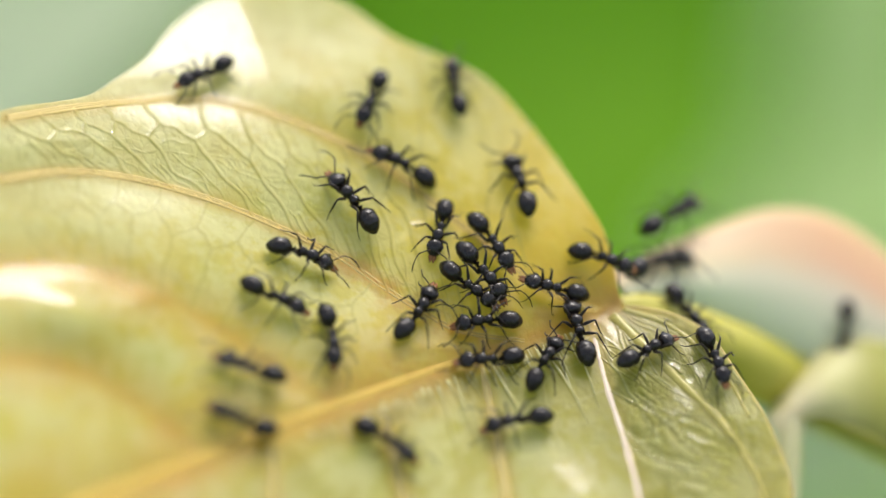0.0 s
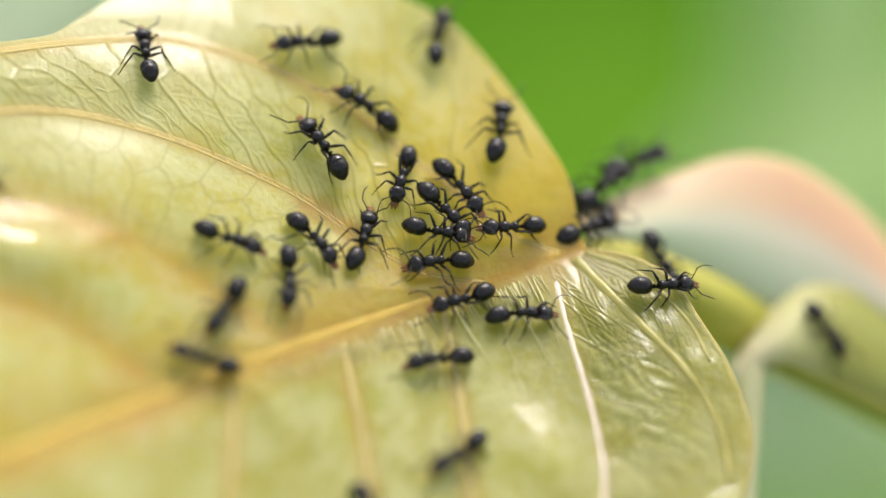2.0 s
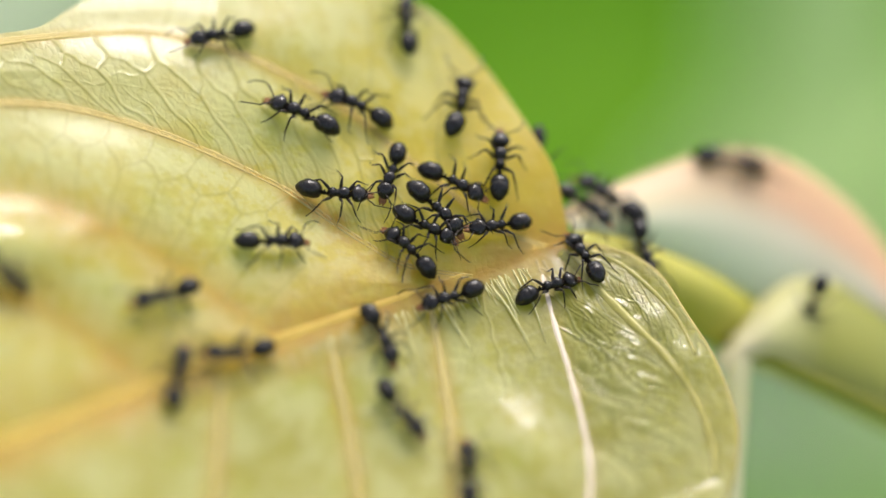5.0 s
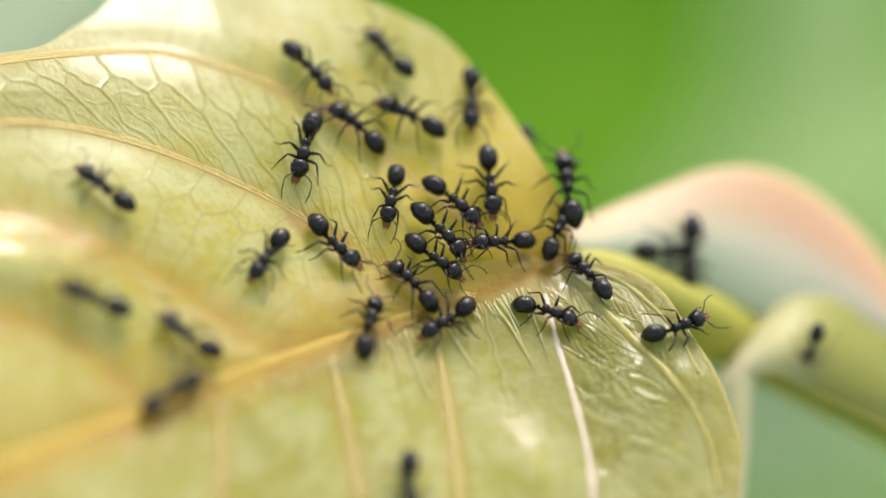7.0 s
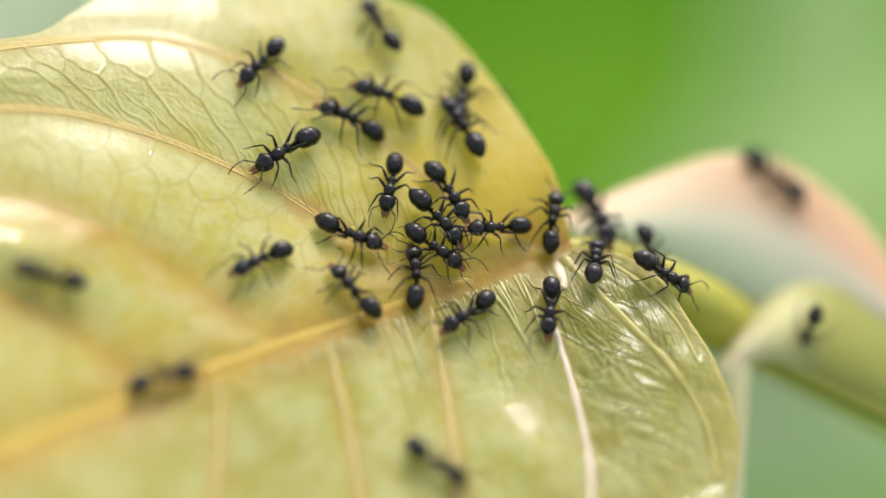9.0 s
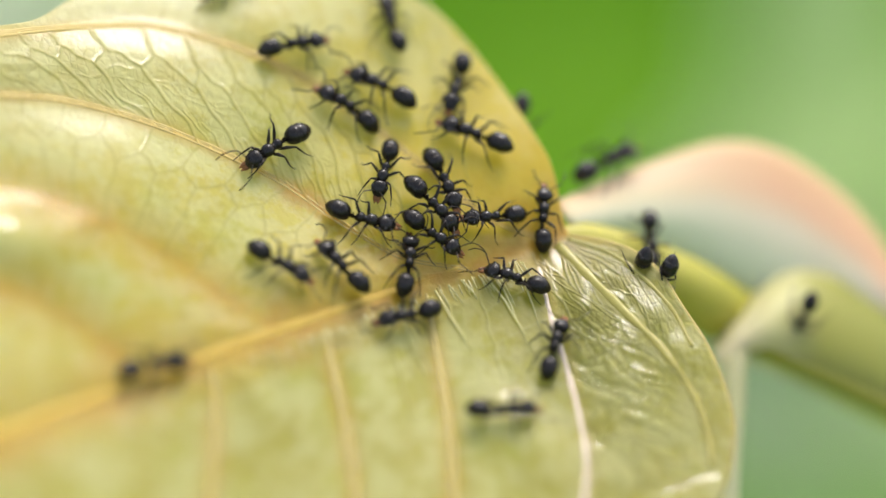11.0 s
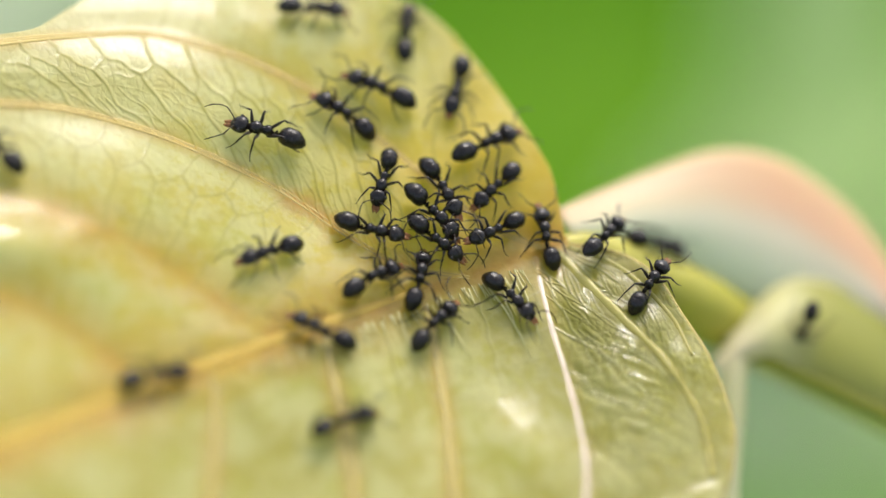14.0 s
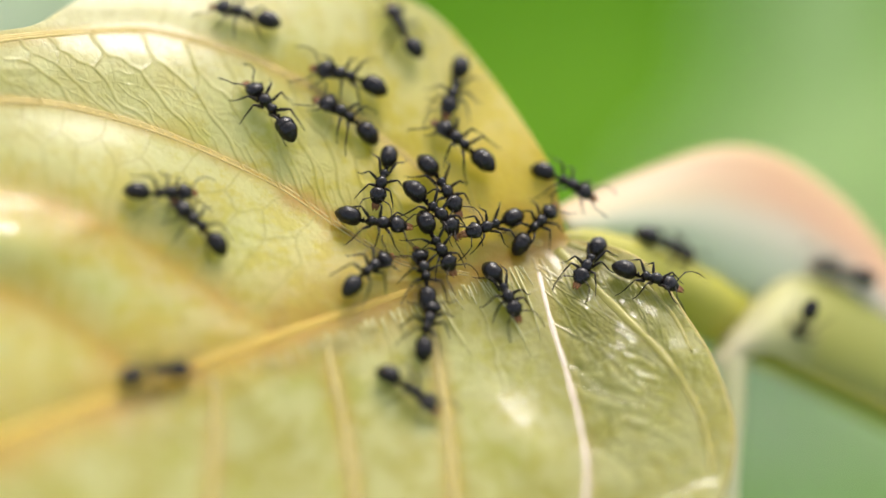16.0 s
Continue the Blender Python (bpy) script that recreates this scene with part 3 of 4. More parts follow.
def build_neighbours():
    stalk = thing("leaf_stalk", "thick yellow-green leaf stalk running into the blade", "stalk")
    path = spline([(6.36, 0.61, -2), (8.02, 0.45, -2.9), (10.5, -0.5, -4.4), (13.99, -2.27, -6.4), (17.84, -4.06, -9.6), (22.16, -5.96, -12.5), (28.82, -8.94, -16), (41.75, -14.91, -23)], 8)
    part("stem", sweep(path, np.interp(np.arange(len(path)), (0, 10, 24, 60), (.6, 1.2, 2.0, 2.3)), 16), STALK, stalk)
    part("joint", body([(5.6, -.3, .12, .1), (6.0, -.15, .36, .3), (6.6, -.1, .5, .42), (7.2, -.4, .62, .5), (7.8, -1.1, .6, .5), (8.3, -1.7, .4, .4)], 16), PINK, stalk, "swollen pinkish joint", (0, .62, -1.7))
    young = thing("young_leaf", "arched young leaf, peach above and grey-green within, out of focus", "leaf")
    ob = part("blade", sheet(YOUNG_RIM,
                            [(7.76, 0.58, -3.4), (9.84, 0.19, -4.6), (12.71, -0.58, -5.8), (16.08, -1.73, -7.2), (19.44, -3.08, -8.6), (22.4, -4.23, -9.4), (25.15, -5.37, -9.6), (28.78, -6.72, -10.5)], 1.0), PEACH, young)
    ob.data.attributes.new("across", "FLOAT", "POINT").data.foreach_set("value", np.tile(np.linspace(0, 1, 14), 40).astype(np.float32))
    ob.data.attributes.new("along", "FLOAT", "POINT").data.foreach_set("value", np.repeat(np.linspace(0, 1, 40), 14).astype(np.float32))
    ob.modifiers.new("thickness", "SOLIDIFY").thickness = .3 * MM
    part("rim", sweep(spline(YOUNG_RIM, 6), .25, 6),
         RIM, young, "pale rim")
    side = thing("side_leaf", "curled olive-green leaf with pale rim, out of focus", "leaf")
    ridge = [(16.1, -6.3, -7), (17.6, -4.5, -7.4), (19.5, -2.5, -8), (21.3, -1.6, -8.5), (23.6, -1.9, -9), (26.7, -3.3, -10), (33, -6, -12)]
    hem = [(16.6, -7.2, -6.6), (17.6, -6.3, -6.2), (19.2, -6.0, -6), (21, -6.8, -6), (23.6, -8.0, -6.4), (26.7, -9.4, -7), (33, -12, -8)]
    ob = part("blade", sheet(ridge, hem, 1.1), OLIVE, side)
    ob.data.attributes.new("along", "FLOAT", "POINT").data.foreach_set("value", np.repeat(np.linspace(0, 1, 40), 14).astype(np.float32))
    ob.modifiers.new("thickness", "SOLIDIFY").thickness = .3 * MM
    part("rim", sweep(spline(ridge, 8), .32, 8), RIM, side, "pale rolled rim")
    part("hem", sweep(spline(hem, 8), np.interp(np.arange(49), (0, 10, 48), (.1, .42, .5)), 10), HEM, side, "dark olive folded hem")
    flank = part("flank", sheet([(17.1, -4.6, -6.2), (16.5, -6.5, -5.6), (16.2, -9.3, -5.2), (16, -12.7, -5), (15.9, -17.5, -4.8)],
                                [(18.4, -5.2, -6.2), (18, -7, -5.6), (17.8, -9.6, -5.2), (17.5, -12.7, -5), (17.3, -17.5, -4.8)], .5, 30, 8), RIM, side, "cream hanging flank")
    flank.modifiers.new("thickness", "SOLIDIFY").thickness = .3 * MM


# ---- the ants ----
def build_ant():
    ant = thing("ant", "black ant with dull round abdomen and rust-red jaws", "ant", "ants on the leaf", matrix=Matrix())
    part("gaster", body([(0, 0, .0, .0), (-0.04, 0.02, .20, .19), (-0.17, 0.07, .39, .37), (-0.39, 0.14, .52, .50), (-0.65, 0.17, .57, .54), (-0.68, 0.165, .545, .515), (-0.98, 0.15, .565, .53), (-1.22, 0.11, .49, .46), (-1.25, 0.105, .46, .43), (-1.47, 0.04, .32, .30), (-1.61, -0.01, .15, .14), (-1.68, -0.03, .0, .0)], 28), BLACK, ant, "", (-.95, 0, .66))
    part("waist", body([(-.66, .60, .06, .06), (-.75, .66, .10, .13), (-.82, .76, .15, .25), (-.89, .74, .14, .23), (-.96, .65, .08, .10), (-1.04, .66, .07, .08)], 12), BLACK, ant)
    part("thorax", body([(.86, .74, .08, .08), (.78, .78, .18, .16), (.62, .84, .31, .27), (.40, .90, .385, .33), (.16, .89, .345, .33), (.00, .83, .24, .27),
                         (-.07, .81, .215, .25), (-.14, .82, .24, .26), (-.28, .86, .30, .31), (-.46, .84, .29, .32), (-.60, .73, .19, .24), (-.72, .60, .07, .09)], 18), BLACK, ant)
    head = part("head", body([(-0.04, -0.01, .0, .0), (0, 0, .24, .20), (0.1, 0.03, .43, .35), (0.29, 0.04, .525, .40), (0.52, 0, .51, .385), (0.74, -0.07, .42, .32), (0.88, -0.13, .30, .23), (0.98, -0.17, .17, .14), (1.01, -0.18, 0, 0)], 24), BLACK, ant, "", (.80, 0, .77))
    for s in (1, -1):
        part("eye", ball((.44, .46 * s, .16), (.13, .09, .13)), EYE, head, "dull grey eye")
        part("mandible", body([(0, 0, .15, .10), (.14, -.02, .17, .10), (.30, -.06, .13, .08), (.44, -.10, .06, .05), (.52, -.13, .015, .015)], 8), RUST, head, "rust-red jaw", (.88, .10 * s, -.21))
        scape = part("antenna", sweep([(0, 0, 0), (.15, .25 * s, .14), (.32, .52 * s, .24), (.45, .72 * s, .24)], (.044, .038, .04, .046), 6), LIMB, ant, "", (1.56, .15 * s, .84))
        part("feeler", sweep([(.45, .72 * s, .24), (.80, .86 * s, .26), (1.22, .94 * s, .12), (1.62, .92 * s, -.16)], (.034, .032, .038, .022), 6), LIMB, scape)
        for hip, knee, shin, foot in (((.55, .18, .58), (.98, .80, 1.12), (1.36, 1.08, .44), (1.72, 1.22, .03)),
                                      ((.12, .20, .56), (.06, .95, 1.2), (-.12, 1.36, .38), (-.36, 1.66, .03)),
                                      ((-.36, .18, .54), (-.98, .80, 1.26), (-1.52, 1.16, .48), (-2.0, 1.36, .03))):
            h, k, sh, ft = (np.array(p) * (1, s, 1) for p in (hip, knee, shin, foot))
            leg = part("leg", sweep([h - h, (k - h) * .12 + (0, 0, -.06), (k - h) * .45 + (0, 0, .04), (k - h) * .8 + (0, 0, .03), k - h], (.085, .08, .105, .072, .05), 8),
                       LIMB, ant, "", tuple(h))
            part("shin", sweep([k - h, (k - h) * .6 + (sh - h) * .4, sh - h], (.048, .06, .042), 6), LIMB, leg)
            part("foot", sweep([sh - h, (sh - h) * .5 + (ft - h) * .5 + (0, 0, -.06), ft - h, ft - h + (ft - sh) * .1 * (1, 1, 0)], (.036, .028, .022, .013), 6), LIMB, leg)
    return ant


build_ground()
build_background()
build_leaf()
build_neighbours()
ANT = build_ant()

# ---- where the ants go: seconds, place on the leaf in mm, heading in degrees ----
def motions():
    """Walks every ant over whatever lies below it, with its legs in step."""
    bpy.context.view_layer.update()
    verts, faces, back = [], [], HOME.inverted()
    for ob in list(scene.objects):
        if ob.parent and ob.parent.name in ("leaf_stalk", "young_leaf", "side_leaf") and ob.name.split(".")[0] in ("blade", "stem"):
            k, m = len(verts), back @ ob.matrix_world
            verts += [m @ v.co for v in ob.data.vertices]
            faces += [tuple(i + k for i in p.vertices) for p in ob.data.polygons if len(p.vertices) < 9]
    k, n, m = len(verts), 90, len(OUTLINE) - 1             # the blade, a little coarser
    s = np.linspace(0.003, 1, n)[:, None]
    x, y = ((c + s * (OUTLINE[None, :-1, a] - c)).ravel() for a, c in ((0, -5.0), (1, -3.0)))
    verts += [Vector(p) for p in np.column_stack([x, y, blade(x, y) + .06]) * MM]
    faces += [tuple(i + k for i in f) for f in grid_faces(n, m, True)]
    tree = BVHTree.FromPolygons(verts, faces)

    def stand(x, y, heading, under=False, edge=False, dip=0):
        p = Vector((x * MM, y * MM, 0.05))
        place, normal, _, _ = tree.ray_cast(p, Vector((0, 0, -1)))
        if place is None or place.z < -0.021:
            z = float(form(x, y)) if x < 7.3 else float(np.interp(x, [r[0] for r in YOUNG_RIM], [r[2] for r in YOUNG_RIM]))
            place, normal = Vector((p.x, p.y, z * MM)), Vector((0.2, 0.5, 0.8))
        rim = float(form(x, y))
        if edge and place.z < (rim - .8) * MM and np.hypot(OUTLINE[:, 0] - x, OUTLINE[:, 1] - y).min() < 1.1:
            place, normal = Vector((p.x, p.y, (rim + .1) * MM)), Vector((0.2, 0.5, 0.8))     # clings to the blade's edge
        if normal.z < 0:
            normal = -normal
        soft = [tree.ray_cast(p + Vector((dx * MM, dy * MM, 0)), Vector((0, 0, -1)))[1] for dx, dy in ((.9, 0), (-.9, 0), (0, .9), (0, -.9))]
        for q in soft:
            if q is not None and abs(q.z) > .4:
                normal = normal + (q if q.z > 0 else -q)
        up = normal.normalized()
        c, s = math.cos(radians(heading)), math.sin(radians(heading))
        ahead = Vector((c, s, -(up.x * c + up.y * s) / up.z)).normalized()
        side = up.cross(ahead)
        turn = Matrix((ahead, side, up)).transposed().to_4x4()
        if under:
            turn, up = turn @ Matrix.Rotation(math.pi, 4, "X"), up * -40
        turn = turn @ Matrix.Rotation(radians(dip), 4, "Y")          # nose down over an edge
        sunk = 0.0012 * math.sin(radians(dip)) if dip > 70 else 0          # head and legs behind the edge, abdomen out
        return HOME @ Matrix.Translation(place + up * (0.00002 - sunk)) @ turn

    rnd, mood = random.Random(11), random.Random(5)
    pool = [copy_thing(ANT, Matrix()) for _ in range(41 - 1)] + [ANT]

    def go(size, rows, below=0.0, away=99.0, edge=False):
        ob = pool.pop()
        ob.scale = (size,) * 3
        rows = [(*r, 0)[:5] for r in rows]
        full = [rows[0]]
        for row in rows[1:]:
            t0, x0, y0, h0, d0 = full[-1]
            t1, x1, y1, h1, d1 = row
            h1 = h0 + (h1 - h0 + 180) % 360 - 180
            parts = max(1, int(abs(h1 - h0) // 70) + 1)
            for k in range(1, parts + 1):
                s = k / parts
                full.append((t0 + (t1 - t0) * s, x0 + (x1 - x0) * s, y0 + (y1 - y0) * s, h0 + (h1 - h0) * s, d0 + (d1 - d0) * s))
        if full[0][0] > 0:
            full.insert(0, (0.0, *full[0][1:]))
        if full[-1][0] < 16:
            full.append((16.0, *full[-1][1:]))
        poses = []
        for t, x, y, h, dip in full:
            m = stand(x, y, h, t < below or t >= away, edge, dip)
            if poses and (t >= below > poses[-1][0] or t >= away > poses[-1][0]):         # round the leaf's edge
                t0, m0 = poses[-1]
                q0, q1 = m0.to_quaternion(), m.to_quaternion()
                for s in (.25, .5, .75):
                    poses.append((t - .6 * (1 - s), Matrix.Translation(m0.translation.lerp(m.translation, s)) @ q0.slerp(q1, s).to_matrix().to_4x4()))
                poses.insert(-3, (t - .6, m0))
            poses.append((t, m))
        walk(ob, poses)
        # legs: two alternating tripods, paced by the way covered
        ts = np.array([f[0] for f in full])
        way = np.concatenate([[0], np.cumsum([math.hypot(b[1] - a[1], b[2] - a[2]) + abs(b[3] - a[3]) * .012 for a, b in zip(full, full[1:])])])
        for c in ob.children:                          # each carries its abdomen and head a little differently
            if c.name.split(".")[0] == "gaster":
                c.rotation_euler = (0, radians(mood.uniform(-12, 7)), radians(mood.uniform(-15, 15)))
            elif c.name.split(".")[0] == "head":
                c.rotation_euler = (0, radians(mood.uniform(-6, 9)), radians(mood.uniform(-7, 7)))
        legs = [c for c in ob.children if c.name.split(".")[0] == "leg"]
        feelers = [c for c in ob.children if c.name.split(".")[0] == "antenna"]
        for k, leg in enumerate(legs):
            rest = rnd.uniform(-14, 14)
            at = leg.location.copy()
            side = 1 if at.y > 0 else -1
            phase = math.pi * ((k + (k >= 3)) % 2)
            out, last = [], None
            for i in range(161):
                w = float(np.interp(i * .1, ts, way))
                if last is not None and abs(w - last) < .03 and 0 < i < 160:
                    continue
                a = 2 * math.pi * w / 2.6 + phase
                lift = max(0, math.cos(a)) * 9
                out.append((i * .1, Matrix.Translation(at) @ Euler((radians(lift * side), 0, radians((rest + 17 * math.sin(a)) * side))).to_matrix().to_4x4()))
                last = w
            if len(out) == 2 and way[-1] < .05:
                leg.rotation_euler = (0, 0, radians(rest * side))
            else:
                walk(leg, out)
        for k, feeler in enumerate(feelers):
            at, side = feeler.location.copy(), (1 if k == 0 else -1)
            a, b = rnd.uniform(0, 6), rnd.uniform(2.2, 4.0)
            walk(feeler, [(i * .4, Matrix.Translation(at) @ Euler((0, radians(10 + 14 * math.sin(a * 2 + b * .7 * i * .4)), radians(side * 16 * math.sin(a + b * i * .4)))).to_matrix().to_4x4())
                          for i in range(41)])

    go(0.90, [(0, -3.44, 4.74, -108), (0.5, -3.52, 4.47, -109), (1, -3.41, 4.64, -107), (1.5, -3.51, 4.42, -111), (2, -3.43, 4.47, -109),
              (2.5, -3.53, 4.51, -120), (3, -3.54, 4.38, -118), (5.5, -3.26, 4.26, -109), (7, -3.38, 4.06, -104), (8.5, -3.34, 3.92, -103),
              (11, -3.45, 4.01, -108), (12.5, -3.49, 3.97, -108), (14, -3.51, 3.97, -108), (15, -3.46, 3.93, -107), (16, -3.52, 3.92, -108)])
    go(0.95, [(0, -0.23, 4.01, -57), (0.5, -0.22, 3.87, -58), (1, -0.15, 3.91, -61), (1.5, -0.08, 3.97, -58), (2, 0.05, 3.87, -52),
              (2.5, 0.24, 3.94, -43), (3, 0.46, 4.06, -34), (5.5, 0.52, 3.81, -29), (6, 0.46, 3.87, -36), (6.5, 0.51, 3.95, -34),
              (7, 0.35, 3.8, -42), (7.5, 0.17, 3.77, -52), (8, 0.23, 3.75, -50), (8.5, 0.14, 3.58, -54), (11, 0.05, 3.41, -67),
              (12, 0.05, 3.37, -60), (13, -0.04, 3.44, -62), (14, -0.01, 3.44, -61), (15, -0.05, 3.37, -61), (16, -0.07, 3.43, -59)])
    go(0.97, [(0, -0.8, 2.27, -50), (0.5, -0.74, 2.41, -44), (1, -0.65, 2.47, -42), (1.5, -0.87, 2.6, -44), (2.5, -0.68, 2.3, -47),
              (3, -0.83, 2.35, -50), (5.5, -0.45, 2.14, -42), (7, -0.45, 2.03, -44), (8.5, -0.51, 1.98, -46), (11, -0.5, 2.01, -45),
              (12.5, -0.45, 2.11, -44), (14, -0.48, 2.07, -45), (16, -0.5, 2.07, -43)])
    go(0.90, [(0, -1.56, 1.59, -36), (0.5, -1.41, 1.33, -8), (1, -1.31, 1.53, 1), (1.5, -1.29, 1.61, -5), (2, -1.12, 1.46, -9),
              (2.5, -1.3, 1.51, -13), (3, -1.69, 1.56, -24), (5.5, -0.86, 1.16, -27), (6, -0.66, 0.44, -51), (6.5, -0.58, 0.57, -41),
              (7, -0.76, 0.61, -35), (7.5, -0.71, 0.58, -34), (8.5, -0.66, 0.45, -34), (11, -0.5, 0.49, -34), (12.5, -0.35, 0.46, -40),
              (13.5, -0.27, 0.6, -38), (15, -0.42, 0.7, -37), (15.5, -0.32, 0.15, -66), (16, -0.37, 0.23, -59)])
    go(0.96, [(0, -5.7, 8.87, 153), (0.5, -5.67, 8.78, 149), (1, -5.65, 8.82, 150), (1.5, -5.72, 8.73, 153), (2, -5.65, 8.88, 148),
              (2.5, -5.6, 9.04, 144), (3, -5.31, 9.18, 133), (3.2, -5.19, 9.12, 129), (5.3, -5.43, 8.41, 158), (5.5, -5.69, 8.55, 156),
              (6, -5.87, 8.6, 155), (6.5, -5.74, 8.82, 140), (7, -5.64, 8.46, 142), (7.5, -5.61, 7.9, 153), (8, -5.81, 8.02, 153),
              (8.5, -5.89, 7.97, 156), (10.8, -5.86, 8.14, 149), (11, -5.78, 8.01, 148), (11.5, -5.82, 7.89, 148), (12, -6.15, 8.12, 151),
              (12.5, -6.12, 8.15, 148), (13, -6.08, 8.15, 148), (13.5, -5.95, 8.11, 143), (14, -5.96, 8.08, 147), (14.5, -5.95, 7.99, 147),
              (15, -5.79, 7.92, 139), (15.5, -5.84, 7.62, 148), (16, -5.79, 7.64, 147)])
    go(1.01, [(0, -8.51, 6.78, 131), (0.5, -8.46, 6.64, 131), (1, -8.5, 6.46, 136), (1.5, -8.39, 6.32, 139), (2, -8.08, 6.54, 129),
              (2.5, -8.4, 6.29, 148), (3, -7.92, 7.27, 132), (3.2, -7.62, 8.02, 119), (5.3, -8.81, 7.76, 168), (5.5, -8.95, 7.66, 175),
              (6, -9.24, 7.69, -162), (6.5, -8.69, 7.31, -114), (7, -8.41, 6.84, -100), (7.5, -8.67, 6.51, -108), (8, -8.43, 6.15, -103),
              (8.5, -8.93, 6.05, -133), (10.8, -10.05, 5.42, -155), (11, -9.78, 5.4, -144), (11.5, -9.32, 4.89, -117), (12, -8.8, 4.46, -99),
              (12.5, -8.63, 4.77, -97), (13, -9.14, 5.65, -134), (13.5, -9.92, 6.18, -164), (14, -10.41, 6.9, 167), (14.5, -10.21, 7.48, 147),
              (15, -10.31, 7.52, 148), (15.5, -10.05, 8.39, 124), (16, -10.1, 8.08, 132)])
    go(0.94, [(0, -4.48, 0.39, 57), (0.5, -4.28, 0.26, 54), (1, -4.36, 0.34, 54), (1.5, -4.54, 0.27, 54), (2, -5.48, 1.21, 75),
              (2.5, -8.45, 3.02, 139), (3, -9.28, 5.14, 99), (3.2, -9.07, 5.43, 78), (5.3, -5.81, 2.98, -11), (5.5, -5.69, 2.86, -11),
              (6, -5.87, 2.81, -8), (6.5, -6.53, 2.26, -32), (7, -6.48, 1.3, -44), (7.5, -6.07, 1.07, -39), (8, -5.69, 0.95, -31),
              (8.5, -5.5, 1.01, -24), (10.8, -4.51, 1.43, -16), (11, -4.4, 1.35, -15), (11.5, -4.44, 1.33, -16), (12, -4.45, 1.35, -16),
              (12.5, -4.33, 1.43, -14), (13, -4.27, 1.59, -10), (13.5, -3.98, 1.16, -17), (14, -3.87, 1.23, -13), (14.5, -3.7, 1.11, -13),
              (15, -3.74, 1.14, -14), (15.5, -3.73, 1.21, -12), (16, -3.77, 1.47, -9)])
    go(0.90, [(0, -0.98, -0.19, -175), (0.5, -0.83, -0.15, 176), (1, -0.54, -0.33, -171), (1.5, -1.07, -0.36, -174), (2, -1.54, -0.15, -173),
              (2.5, -1.71, -0.15, 162), (3, -2.28, 0.2, 149), (3.2, -1.89, -0.07, 149), (5.3, -2.31, 0.31, 131), (5.5, -2.14, 0.2, 121),
              (6, -2.54, 0.45, 122), (6.5, -2.45, 0.31, 123), (7, -2.3, -0.56, 136), (7.5, -1.7, -0.73, 121), (8, -1.92, -0.74, 112),
              (8.5, -1.9, -0.73, 102), (10.8, -2.01, -0.79, 86), (11, -2, -0.83, 85), (11.5, -1.82, -1.17, 81), (12, -1.85, -0.91, 86),
              (12.5, -1.81, -0.98, 84), (13, -1.61, -1.33, 76), (13.5, -1.24, -1.33, 67), (14, -1.38, -1.24, 79), (14.5, -1.55, -1.31, 89),
              (15, -1.36, -0.97, 82), (15.5, -1.42, -1.16, 104), (16, -1.17, -1.32, 102)])
    go(0.90, [(0, -0.81, -2.4, -179), (0.5, -0.64, -2.39, 178), (1, -0.32, -2.46, -167), (1.5, -0.29, -2.36, -164), (2, -0.17, -2.37, -167),
              (2.5, 0.65, -3.13, -97), (3, 1.28, -3.41, -80), (3.2, 0.62, -3.17, -120), (5.3, 0.02, -2.35, -172), (5.5, 0.02, -2.13, -176),
              (6, -0.09, -2.4, -159), (6.5, 0.48, -3, -124), (7, -0.32, -2.85, -151), (7.5, 0.38, -3.16, -140), (8, 2.14, -2.95, -28),
              (8.5, 1.47, -3.12, -113), (10.8, -1.8, -3.96, -179), (11, -2.22, -4, -171), (11.5, -0.96, -3.78, 175), (12, -1.42, -4.59, -147),
              (12.5, -1.08, -5.51, -95), (13, -1.17, -6.14, -91), (13.5, 0.86, -4.33, -1), (14, -0.43, -3.78, 42), (14.5, -0.67, -4.2, 99),
              (15, -2.11, -3.83, 143), (15.5, -2.02, -3.64, 135), (16, -0.99, -4.16, 74)])
    go(0.90, [(0, 2.57, -2.37, 52), (0.5, 2.44, -1.65, 80), (1, 3, -2.13, 51), (1.5, 2.9, -3.31, -14), (2, 3.56, -3.13, -2), (2.5, 3.63, -3.33, -8),
              (3, 3.88, -3.45, -12), (3.2, 4.03, -3.47, -11), (5.3, 5.97, -1.79, 30), (5.5, 4.45, -1.78, 82), (6, 4.61, -1.65, 76),
              (6.5, 5.07, -1.23, 42), (7, 5.65, -2.43, -21), (7.5, 6.81, -2.73, -28), (8, 5.73, -3.05, -62), (8.5, 6.01, -3.15, -81),
              (10.8, 3.96, -2.24, 168), (11, 3.74, -1.93, 159), (11.5, 3.59, -1.53, 144), (12, 3.51, -1.81, 160), (12.5, 2.38, -2.13, 173),
              (13, 2.83, -2.53, -149), (13.5, 2.92, -2.79, -112), (14, 3.86, -2.64, -47), (14.5, 4.8, -2.22, -7), (15, 4.82, -2.05, -4),
              (15.5, 4.06, -2.29, -39), (16, 3.4, -2.51, -65)])
